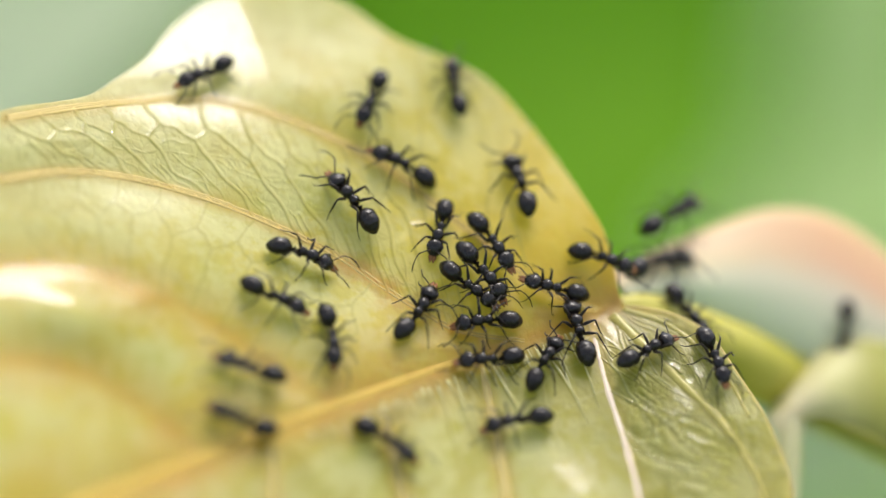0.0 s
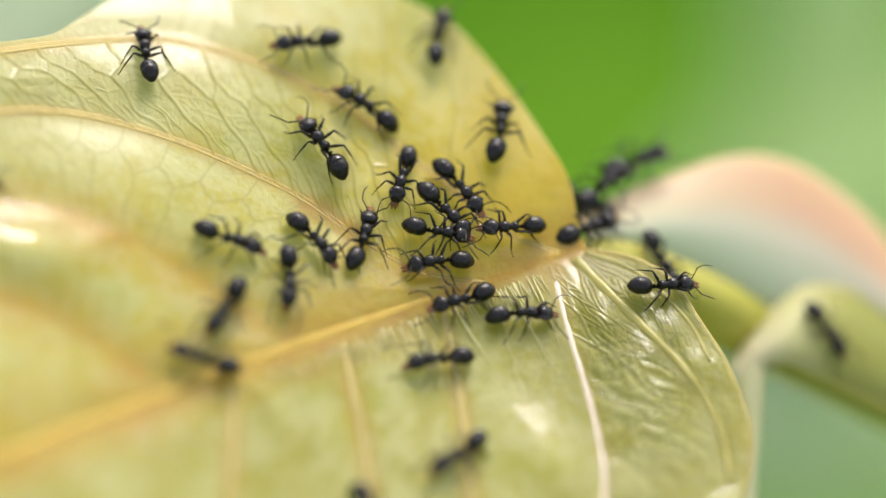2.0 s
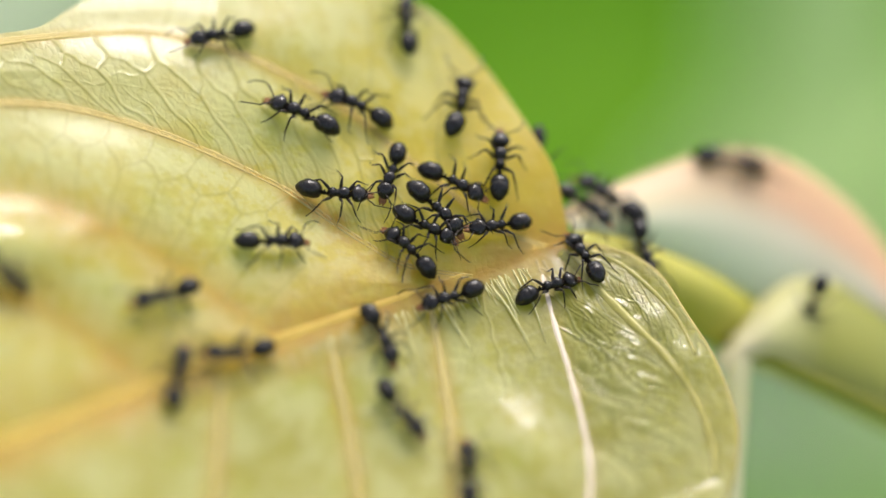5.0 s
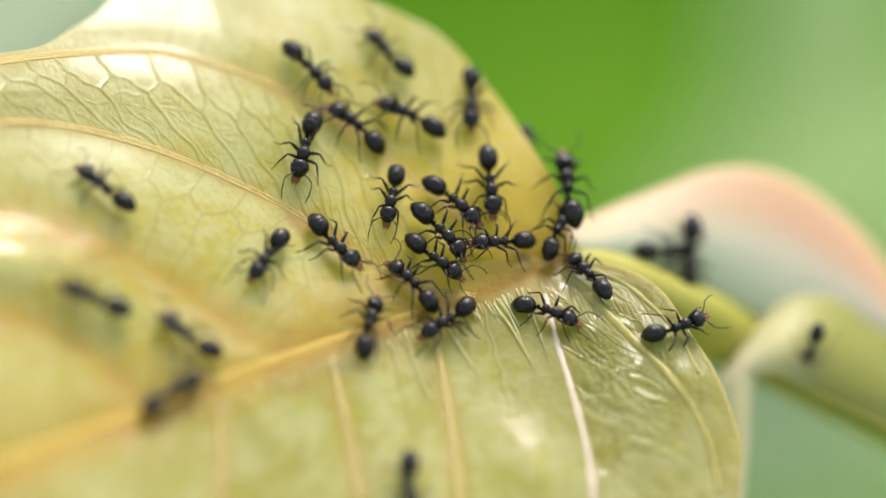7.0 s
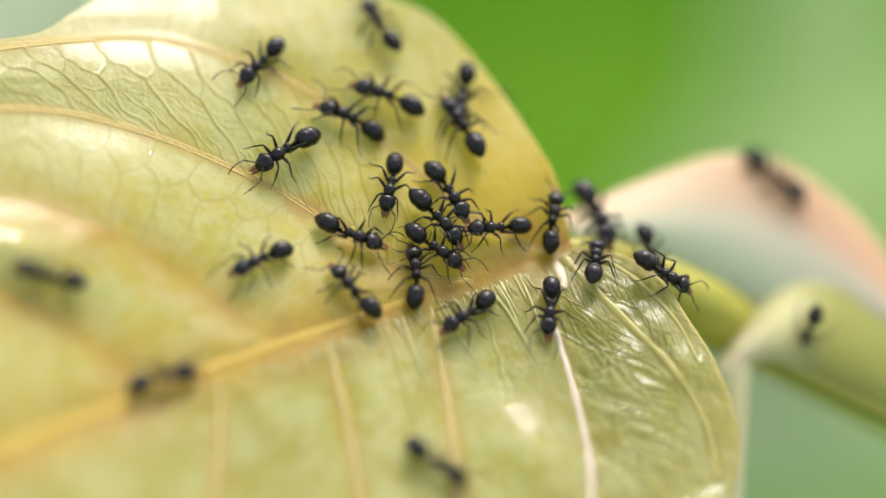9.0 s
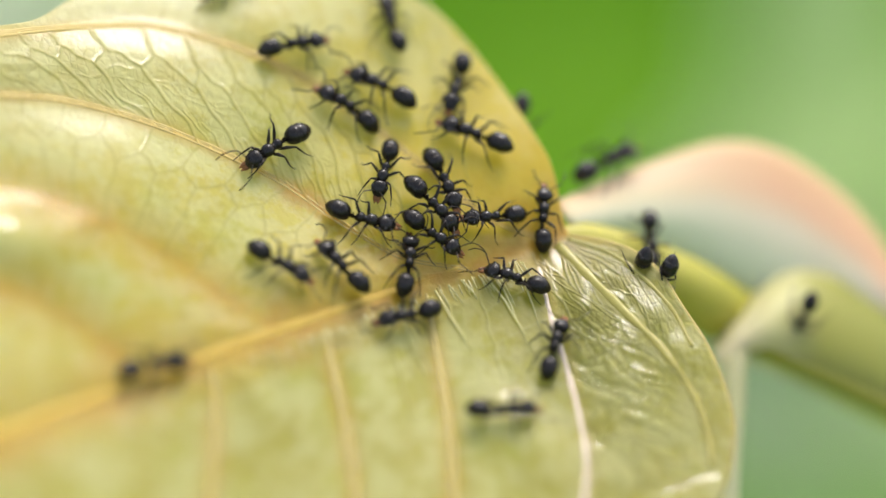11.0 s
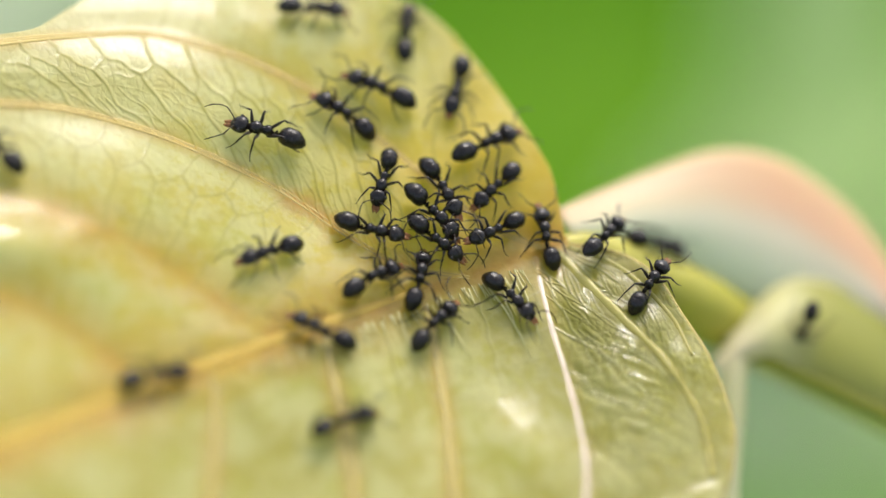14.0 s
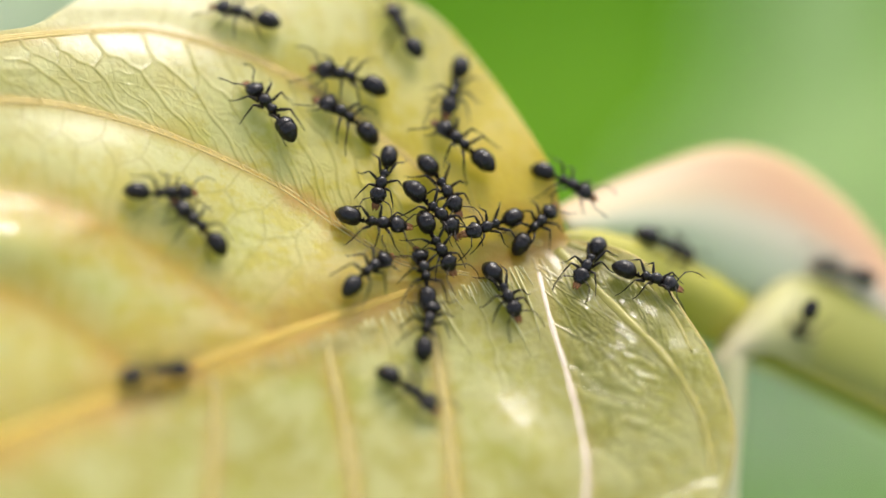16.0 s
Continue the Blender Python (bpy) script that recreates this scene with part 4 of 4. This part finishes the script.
    go(0.90, [(0, 8.47, -2.02, 28), (0.5, 7.43, -1.77, 73), (1, 7.39, -1.43, 73), (1.5, 8.08, -1.02, 54), (2, 11.51, -1.47, 5),
              (2.5, 8.71, 0.07, 83), (3, 8.06, -0.04, 121), (3.2, 8.03, -0.12, 118), (5.3, 7.69, -0.27, 129), (5.5, 7.69, -0.21, 129),
              (6, 7.56, -0.14, 128), (6.5, 7.77, -0.32, 124), (7, 7.75, -0.24, 134), (7.5, 7.76, -0.28, 132), (8, 7.8, -0.24, 125),
              (8.5, 7.75, -0.3, 120), (10.8, 11.1, -0.4, -60, 82), (11, 11.0, -0.42, -62, 82), (11.5, 11.0, -0.34, -64, 80), (12, 10.6, 0.9, -123),
              (12.5, 10.24, 0.55, -69), (13, 11.03, 0.48, -58), (13.5, 10.79, 0.32, -28), (14, 9.18, 0.96, 45), (14.5, 8.33, -0.25, 114),
              (15, 9.25, -0.86, -41), (15.5, 10.27, -0.77, -7), (16, 11.65, -1.78, -15)], edge=True)
    go(0.90, [(0, -0.53, -16.59, 48), (3.2, 0.82, -16.83, 66), (5.3, 1.47, -9.86, 98), (5.5, 1.91, -8.54, 87), (6, 2.98, -5.3, 49),
              (6.5, 9.43, -4.76, 3), (7, 12.76, -2.97, 21), (7.5, 12.14, -2.41, 60), (8, 10.95, -1.61, 87), (8.5, 11.86, -1.05, 0),
              (10.8, 12.4, -0.9, -70, 84), (11, 12.4, -0.93, -68, 84), (11.5, 12.5, -0.88, -66, 84), (12, 12.6, -0.85, -65, 84),
              (12.5, 12.6, -0.9, -65, 84), (13, 12.6, -0.95, -54, 84), (13.5, 12.6, -1.3, -56, 84), (14.1, 10.99, -2.99, -136),
              (16, 8.7, -4.35, -135)], 0, 13.9, edge=True)
    go(0.90, [(0, 0.55, -16.89, 59), (8, 7.54, -16.18, 89), (10, 6.76, -11.24, 76), (10.8, 6.44, -5.66, 57), (11, 6.18, -5.52, 70),
              (11.5, 6.1, -5.77, 77), (12, 7.32, -5.05, 38), (12.5, 11.87, -3.37, 20), (13, 10.4, -2.41, 84), (13.5, 9.84, -1.45, 57),
              (14, 11.66, -1.63, 52), (14.5, 11.23, -0.62, 111), (15, 9.33, 0.95, 142), (15.5, 9.23, 0.57, 173), (16, 8.22, -0.99, -122)], edge=True)
    go(1.01, [(0, 4.29, -0.74, 106), (0.5, 4.75, -0.49, 80), (1, 4.81, -0.44, 80), (1.5, 5.4, 0.36, 64), (2, 7.33, 1.72, 21), (2.5, 6.9, 1.61, 40),
              (3, 4.36, 2.56, 149), (3.2, 4.17, 2.74, 144), (5.3, 2.83, 5.38, 65), (5.5, 3.69, 5.05, 44), (6, 2.15, 7.59, 107),
              (6.5, 2.97, 7.63, 77), (7, 2.23, 4.82, -84), (7.5, 1.89, 6.57, 120), (8, 0.25, 6.14, 152), (8.5, 0.33, 7.78, 117),
              (10.8, 1.63, 6.45, 159), (11, 1.49, 6.31, 159), (11.5, 0.02, 6.57, 162), (12, 0.14, 7.42, 136), (12.5, 1.25, 6.71, 86),
              (13, 2.02, 5.93, 45), (13.5, 1.92, 6.27, 60), (14, 2.63, 6.29, 24), (14.5, 2.63, 7.11, 77), (15, 1.56, 5.58, 146),
              (15.5, 1.33, 5.93, 136), (16, 0.89, 6.07, 140)])
    go(1.01, [(0, 1.17, 7.8, 113), (0.5, 1.18, 7.76, 112), (1, 1.13, 7.71, 115), (1.5, 1.69, 7.63, 102), (2, 2.25, 7.57, 85), (2.5, 2.14, 7.73, 89),
              (3, 1.48, 7.54, 113), (3.2, 1.45, 7.56, 113), (5.3, 0.33, 8.69, 65), (5.5, -0.35, 8.11, 56), (6, -1.37, 8.88, 169),
              (6.5, -2.46, 9.12, 152), (7, -2.6, 8.99, 157), (7.5, -3.45, 9.29, 164), (8, -3.7, 9.28, 162), (8.5, -3.76, 9.33, 163),
              (10.8, -3.95, 9.32, 156), (11, -3.92, 9.23, 157), (11.5, -3.96, 9.28, 157), (12, -4, 9.53, 163), (12.5, -4, 9.46, 165),
              (13, -4.05, 9.71, 160), (13.5, -3.85, 9.54, 160), (14, -4.01, 9.6, 160), (14.5, -3.98, 9.47, 163), (15, -3.95, 9.48, 161),
              (15.5, -4.48, 9.53, 163), (16, -5.76, 9.98, 165)])
    go(0.96, [(0, -1.44, 12.55, 105), (3, 1.63, 10.24, 107), (6, 1.22, 12.52, 132), (6.5, 0.68, 11.56, -164), (7, 1.2, 9.7, -94),
              (7.5, 0.76, 9.16, -105), (8, 0.63, 9.2, -107), (8.5, 0.74, 9.2, -106), (10.8, 0.62, 9.2, -110), (11, 0.66, 9.07, -109),
              (11.5, 0.72, 9.1, -111), (12, 0.74, 9.07, -107), (12.5, 0.71, 9.07, -108), (13, 0.58, 9.23, -111), (13.5, 0.79, 9.34, -106),
              (14, 0.66, 9.38, -108), (14.5, 0.62, 9.24, -105), (15, 0.51, 9.08, -107), (15.5, 0.56, 9.09, -108), (16, 0.54, 9.14, -110)], 5.9)
    go(0.90, [(0, 2.85, 1.62, 166), (0.5, 2.85, 1.55, 178), (1, 2.81, 1.51, -173), (1.5, 2.57, 1.71, -176), (2, 2.58, 1.76, -176),
              (2.5, 2.88, 1.77, -177), (3, 2.92, 1.68, -174), (3.2, 2.91, 1.56, -171), (5.3, 2.58, 1.44, -171), (5.5, 2.67, 1.43, -167),
              (6, 2.64, 1.59, -173), (6.5, 2.63, 1.66, -177), (7, 2.62, 1.6, -177), (7.5, 2.55, 1.67, -178), (8, 2.63, 1.62, -178),
              (8.5, 2.54, 1.63, -176), (10.8, 2.46, 1.64, -175), (11, 2.49, 1.53, -174), (11.5, 2.48, 1.34, -168), (12, 2.42, 1.4, -165),
              (12.5, 2.46, 1.36, -164), (13, 2.51, 1.33, -160), (13.5, 2.58, 1.27, -160), (14, 2.64, 1.23, -155), (14.5, 2.6, 1.11, -158),
              (15, 2.58, 1.18, -157), (15.5, 2.48, 1.26, -160), (16, 2.5, 1.31, -160)])
    go(0.90, [(0, 6.1, 3.28, -23), (0.5, 5.9, 3.73, -15), (1, 6.3, 3.98, -12), (1.5, 6.24, 3.83, -18), (2, 7.54, 3.06, -31), (2.5, 7.09, 3.52, -39),
              (3, 6.71, 3.38, -44), (3.2, 6.62, 3.28, -49), (5.3, 8.41, 2.29, -39), (5.5, 8.56, 2.23, -41), (6, 7.27, 3.05, 130),
              (6.5, 6.41, 3.08, 56), (7, 6.15, 2.53, 60), (7.5, 6.09, 2.63, 66), (8, 6.19, 2.48, 71), (8.5, 6, 2.42, 74), (10.8, 5.64, 1.85, 90),
              (11, 5.53, 1.82, 84), (11.5, 5.71, 2.2, 68), (12, 5.71, 2.24, 75), (12.5, 5.72, 1.96, 81), (13, 5.38, 1.49, 83),
              (13.5, 5.37, 1.06, 70), (14, 5.65, 1.14, 99), (14.5, 5.47, 0.94, 79), (15, 5.4, 1.49, 58), (15.5, 5.16, 1.58, 55),
              (16, 5.18, 1.47, 43)])
    go(0.90, [(0, -2.58, 13.65, 95), (0.5, -2.54, 13.54, 92), (1, -2.57, 13.53, 91), (1.5, -2.27, 13.29, 88), (2, -1.37, 13.25, 75),
              (2.5, -1.58, 13.2, 78), (3, -1.62, 12.96, 79), (3.2, -1.47, 12.95, 76), (5.3, -2.59, 13.53, 97), (5.5, -2.4, 13.33, 104),
              (6, -1.93, 12.99, 86), (6.5, -2.61, 12.55, 107), (7, -3.91, 12.8, 130), (7.5, -4.48, 12.99, 130), (8, -5.11, 13.77, 133),
              (8.5, -4.57, 13.69, 124), (10.8, -3.83, 13.89, 112), (11, -3.25, 13.15, 102), (11.5, -2.33, 13.16, 75), (12, -2.9, 13.34, 99),
              (12.5, -3.85, 13.16, 136), (13, -4.17, 13.52, 135), (13.5, -3.7, 13.42, 127), (14, -2.34, 13.15, 80), (14.5, -2.05, 12.43, 52),
              (15, -1.81, 12.01, 27), (15.5, -2.09, 12.57, 77), (16, -2.63, 12.97, 115)])
    go(0.91, [(0, -7.39, 12.45, -116), (0.5, -7.36, 12.35, -116), (1, -7.61, 12.42, -137), (1.5, -8.53, 12.38, -158), (2, -9.17, 12.45, -175),
              (2.5, -11.3, 12.34, -173), (3, -11.92, 12.12, -167), (3.2, -11.98, 12.12, -167), (5.3, -13.35, 12.46, -170), (5.5, -12.32, 12.9, 165),
              (6, -9.68, 13.08, 78), (6.5, -7.99, 12.07, -11), (7, -8.05, 11.57, -49), (7.5, -9.2, 11.82, -99), (8, -9.72, 10.77, -103),
              (8.5, -11.29, 11.02, -161), (10.8, -9.07, 10.84, -3), (11, -8.51, 11.57, 8), (11.5, -8, 11.47, 3), (12, -8.13, 11.38, -13),
              (12.5, -7.74, 12.73, 39), (13, -7.33, 15.29, 58), (13.5, -8.41, 14.97, -9), (14, -7.45, 14.17, -7), (14.5, -7.61, 12.37, -52),
              (15, -6.85, 10.81, -46), (15.5, -8.75, 10.31, -106), (16, -11.69, 13.53, 162)])
    go(0.90, [(0, -17.08, 13.94, -157), (0.5, -17.88, 14.33, -165), (1, -16.73, 15.19, 176), (1.5, -16.86, 14.89, 141), (2, -18.06, 11.69, 100),
              (2.5, -17.85, 14.64, 69), (3.2, -14.77, 17.16, 30), (4, -12.36, 18.68, 10), (16, -11.95, 18.73, 10)])
    go(0.90, [(0, -30.28, 3.23, 34), (2, -26.42, 3.84, 1), (2.5, -15.33, 3.29, -33), (3, -16.63, 7.22, 63), (3.2, -15.07, 10.91, 58),
              (4, -11.09, 17.55, 57), (5, -9.92, 18.87, 8), (16, -9.71, 18.73, 8)])
    go(0.91, [(0, -10.87, 3.47, -23), (0.5, -11.76, 3, -44), (1, -10.38, 3.25, -24), (1.5, -9.36, 3.29, -12), (2, -8.12, 0.88, -49),
              (2.5, -7.51, -0.21, -28), (3, -4.91, -1.45, -20), (3.2, -3.5, -1.69, -15), (5.3, -3.67, -4.96, -89), (5.5, -4.83, -4.13, -164),
              (6, -5.64, -3.1, 150), (6.5, -5.39, -2.81, 125), (7, -4.58, -2.79, 74), (7.5, -4.35, -2.65, 55), (8, -5.18, -1.79, 109),
              (8.5, -5.38, -1.83, 127), (10.8, -6.11, -1.01, 135), (11, -5.94, -1.1, 133), (11.5, -5.95, -1.05, 135), (12, -5.5, -1.09, 124),
              (12.5, -5.34, -0.75, 107), (13, -4.83, -1.32, 43), (13.5, -4.21, -1.38, 28), (14, -3.89, -1.29, 24), (14.5, -4.06, -1.27, 24),
              (15, -3.94, -1.22, 29), (15.5, -3.93, -1.11, 35), (16, -4.18, -1.16, 36)])
    go(0.91, [(0, -12.31, 1.09, -24), (0.5, -12.31, 1.37, -13), (1, -12.28, 1, -17), (1.5, -12.63, 1.16, -17), (2, -12.65, 0.98, -18),
              (2.5, -11.12, 0.96, -29), (3, -10.64, 0.29, -71), (3.2, -10.36, 0.35, -50), (5.3, -9.24, 0.52, 2), (5.5, -8.84, 0.52, -8),
              (6, -9.2, 1, -34), (6.5, -9.22, 1.32, -52), (7, -10.3, 0.68, -119), (7.5, -9.79, -1.92, -75), (8, -9.4, -1.69, -53),
              (8.5, -10.99, -0.06, -177), (10.8, -8.7, -1.19, -22), (11, -8.89, -1.2, -28), (11.5, -9.81, 0.22, 19), (12, -9.77, 0.85, 32),
              (12.5, -9.14, 1.2, 22), (13, -8.77, 0.34, -36), (13.5, -8.98, 0.21, -87), (14, -9.88, -0.04, -158), (14.5, -11.22, 0.54, 178),
              (15, -14.13, 1.21, 159), (15.5, -13.88, 1.02, 168), (16, -13.68, 1.43, 139)])
    go(0.90, [(0, -9.28, -1.22, -82), (0.5, -9.17, -0.95, -81), (1, -9.23, -0.96, -84), (1.5, -9.5, -0.97, -83), (2, -9.49, -1.28, -91),
              (2.5, -9.74, -1.96, -137), (3, -9.67, -2.32, -170), (3.2, -9.48, -2.91, -156), (5.3, -11.57, -5.49, 176), (5.5, -11.57, -5.27, 171),
              (6, -11.44, -5.11, 153), (6.5, -12.45, -4.7, 144), (7, -14.38, -3.47, 144), (7.5, -15.86, -2.65, 150), (8, -17.28, -2.03, 152),
              (8.5, -19.39, -1.57, 161), (10.8, -27.13, 0.94, 165), (16, -30.49, 0.86, 164)])
    go(0.90, [(0, -13.9, -2.59, 160), (0.5, -13.86, -2.57, 155), (1, -13.31, -2.21, 136), (1.5, -13.42, -2.03, 136), (2, -12.96, -2.83, -119),
              (2.5, -11.93, -2.77, -62), (3, -11.96, -2.75, -50), (3.2, -12.1, -2.86, -45), (5.3, -15.98, -2.49, -172), (5.5, -16.33, -2.59, -173),
              (6, -17.75, -2.38, 176), (6.5, -17.78, -1.49, 121), (7, -19.33, -1.33, 156), (7.5, -21.72, -1.65, -175), (8, -23.72, -2.49, -173),
              (8.5, -26.59, -2.24, -175), (16, -29.91, -3.15, -174)])
    go(0.90, [(0, -14.14, -5.24, 155), (0.5, -14.08, -5.24, 157), (1, -14.06, -5.26, 157), (1.5, -14.09, -5.23, 158), (2, -14.06, -5.3, 159),
              (2.5, -14.06, -5.26, 157), (3, -14.22, -5.37, 165), (3.2, -14.21, -5.41, 167), (5.3, -14.46, -6.46, 66), (5.5, -14.57, -6.41, 59),
              (6, -14.67, -6.3, 38), (6.5, -14.66, -6.3, 34), (7, -14.7, -6.34, 30), (7.5, -14.89, -6.41, 27), (8, -15.02, -6.31, 14),
              (8.5, -15, -6.31, 13), (10.8, -15.16, -6.39, 4), (11, -15.23, -6.38, 8), (12.5, -15.17, -6.47, 8), (14, -15.14, -6.48, 6),
              (16, -15.08, -6.5, 4)])
    go(0.90, [(0, -6.07, -6.67, -38), (0.5, -6.06, -6.61, -31), (1, -6.23, -6.42, -35), (1.5, -6.65, -6.3, -52), (2, -4.51, -13.59, -60),
              (3, -2.73, -17.64, -80), (16, -2.42, -18.31, -78)])
    go(0.90, [(0, 0.65, -5.74, -169), (0.5, 1.11, -5.91, -151), (1, 0.67, -5.82, -171), (1.5, -0.09, -4.37, 166), (2, -1.58, -5.55, -172),
              (2.5, -4.59, -5.88, -179), (3, -4.9, -5.54, 178), (3.2, -3.8, -6.71, -138), (5.3, -2.23, -9.06, -35), (5.5, -1.98, -9.24, -31),
              (6, -0.5, -10.61, -38), (6.5, -1.82, -10.5, -63), (7, -2.26, -11.65, -85), (7.5, -2.27, -12.44, -86), (8, -0.73, -11.12, -30),
              (8.5, -0.58, -11.24, -33), (10.8, 2.67, -9.42, -7), (11, 3.48, -9.09, 3), (11.5, 4.15, -12.19, -86), (12, 3.56, -15.48, -86),
              (16, 4.59, -18.03, -85)])
    go(0.90, [(0, 12.06, -2.64, -71), (0.5, 11.71, -4.09, -103), (1, 9.59, -5.59, -148), (1.5, 6.19, -7.11, -180), (2, -0.36, -10.66, -149),
              (2.5, -5.99, -15.18, -143), (16, -6.59, -17.08, -148)])
    go(0.90, [(0, -10.07, -16.83, 119), (11, -7.44, -16.17, 104), (12.5, -7.44, -14.52, 117), (12.6, -7.58, -13, 125), (12.8, -9.46, -8.38, 138),
              (13, -8.59, -8.73, 115), (13.5, -3.6, -6.69, 51), (14, -6.94, -4.19, 153), (14.5, -7.68, -3.24, 143), (15, -5.64, -3.9, 17),
              (15.5, -3.76, -6.27, -57), (16, -1.8, -7.74, -39)])
    go(0.90, [(0, -11.29, -16.77, 77), (12, -10.33, -15.75, 81), (13, -9.15, -14.32, 56), (13.2, -8.71, -12.6, 53), (13.5, -8.24, -11.48, 64),
              (14, -5.2, -8.92, 15), (14.5, -1.39, -7.05, 31), (15, 1.52, -8.52, -25), (15.5, 1.83, -11.95, -85), (16, 2.05, -16.34, -81)])
    go(0.90, [(0, -13.93, 16.83, 153), (11, -12.59, 15.17, -145), (11.5, -13.96, 13.17, -156), (12, -15.94, 5.92, -75), (12.3, -14.82, -0.96, -71),
              (12.5, -13.18, -4.64, -68), (13, -13.19, -4.24, -64), (13.3, -16.01, -1.14, 166), (13.5, -16.99, 0.1, 156), (14, -24.56, 5.89, 133),
              (14.4, -28.55, 5.97, 153), (16, -30.79, 6.46, 153)], 10.9)
    go(0.90, [(0, -31.39, -0.55, 20), (14, -25.44, -3.13, 21), (14.5, -23.17, -2.23, 16), (15, -21.71, -0.14, 42), (15.5, -17.35, 2.31, -5),
              (16, -15.44, 3.04, 1)])
    go(0.90, [(0, -30.18, 3.88, 2), (5.3, -23.51, -0.92, -49), (5.5, -23.15, -0.44, -53), (6, -12.54, -0.11, -29), (6.5, -15.11, -0.21, -140),
              (7, -19.21, 4.61, 141), (7.5, -22.79, 4.94, 167), (8, -26.98, 5.09, 171), (16, -31.06, 5.01, 170)])
    go(0.92, [(0, 10.96, -0.11, -54), (0.5, 11.81, -0.5, -38), (1, 11.87, -0.65, -34), (1.5, 12.19, -0.99, -49), (2, 11.56, -0.31, -64),
              (2.5, 11.93, -0.42, -59), (3, 12.51, 0.78, -10), (3.2, 12.51, 0.8, -7), (5.3, 11.22, -0.13, -85), (5.5, 11.55, -0, -73),
              (6, 11.8, 0.88, -12), (6.5, 12.57, 0.38, -20), (7, 12.86, 1.26, 1), (7.5, 11.49, 0.16, -56), (8, 11.75, -0.05, -59),
              (8.5, 11.71, -0.07, -65), (11, 11.81, 0.04, -88), (12.5, 10.88, 0.52, -102), (14, 12.54, 0.4, -16), (15, 12.64, -0.21, -50),
              (16, 13.09, 0.12, -24)])
    go(0.88, [(0, 20.72, -1.26, -104), (0.5, 20.69, -1.32, -98), (1, 21.15, -2.22, -146), (1.5, 21.41, -3.53, -53), (2, 21.71, -4.37, -60),
              (2.5, 21.69, -3.96, -139), (3, 21.91, -4.37, -153), (3.2, 21.91, -4.42, -156), (5.3, 21.67, -2.9, -95, 64), (5.5, 21.39, -3, -68, 64),
              (6, 21.34, -3.43, -72, 64), (6.5, 21.35, -4.27, -94, 64), (7, 21.31, -4.29, -104, 64), (8, 21.24, -4.03, -114, 64), (8.5, 21.33, -4.08, -111, 64),
              (11, 21.29, -4.04, -115, 64), (13.5, 21.37, -4.1, -111, 64), (16, 21.28, -4.17, -115, 64)])
    go(0.91, [(0, 28.11, -2.26, 167), (14.5, 28.98, -4.27, 161), (15.5, 24.98, -1.83, 161), (16, 23.85, -1.23, 162)])
    go(1.07, [(0, 10.5, 5.85, 28), (0.5, 10.73, 5.75, 34), (1, 10.64, 5.92, 31), (1.5, 10.27, 5.86, 36), (2, 10.6, 5.72, 19), (3, 12.09, 5.83, 27),
              (5.3, 17.52, 5.25, -30), (5.5, 16.07, 5.65, -114), (6, 21.39, 4.78, -38), (6.5, 13.4, -0.2, -100), (7, 13.9, 0.9, -95), (7.5, 14.87, 3.77, 56),
              (8, 17.72, 5.62, 7), (8.5, 21.22, 4.56, -54), (10.8, 9.47, 4.58, 44), (11, 9.78, 4.89, 26), (11.5, 13.46, 5.84, 6),
              (12, 17.88, 5.68, -30), (12.6, 23.91, 1.88, -43), (13.2, 27.24, -2.17, -57), (16, 29.63, -6.16, -58)])
    go(1.12, [(0, 9.6, 2.84, 8), (0.5, 9.65, 2.25, 16), (1, 10.01, 2.78, -28), (1.5, 8.74, 4.47, 39), (2, 8.46, 4.31, 35), (3, 8.07, 4.54, 62),
              (5.3, 9.19, 2.89, 157), (6, 7.32, 3.85, -157), (7, 6.58, 4.97, 94), (7.5, 8.26, 2.87, -52), (8, 8.28, 2.46, -68),
              (8.5, 8.51, 2.09, -68), (10.6, 8.33, -2.61, -132), (16, 7.94, -4.47, -110)], 0, 10)
    go(0.90, [(0, 1.86, 9.92, 98), (2.4, 2.11, 8.88, 86), (3, 5.1, 7.12, -95), (3.2, 5, 7.65, -69), (5.3, 5.54, 5.6, -100), (5.5, 6.16, 5.58, -95),
              (7.5, 4.11, 8.27, -91), (8, 3.92, 9.1, -91), (8.5, 3.53, 8.84, -76), (10.8, 4.23, 8.33, -97), (11, 4.59, 7.73, -98),
              (11.5, 5.32, 7.43, -99), (12, 4.6, 6.48, -120), (12.5, 4.44, 5.96, -103), (13, 4.57, 4.82, -95), (13.5, 3.63, 4.11, -122),
              (14, 2.77, 3.73, -137), (14.5, 4, 3.85, -104), (15, 5.77, 4.19, -43), (15.5, 6.59, 4.47, -16), (16, 7.04, 3.79, -29)], 11.7)


motions()
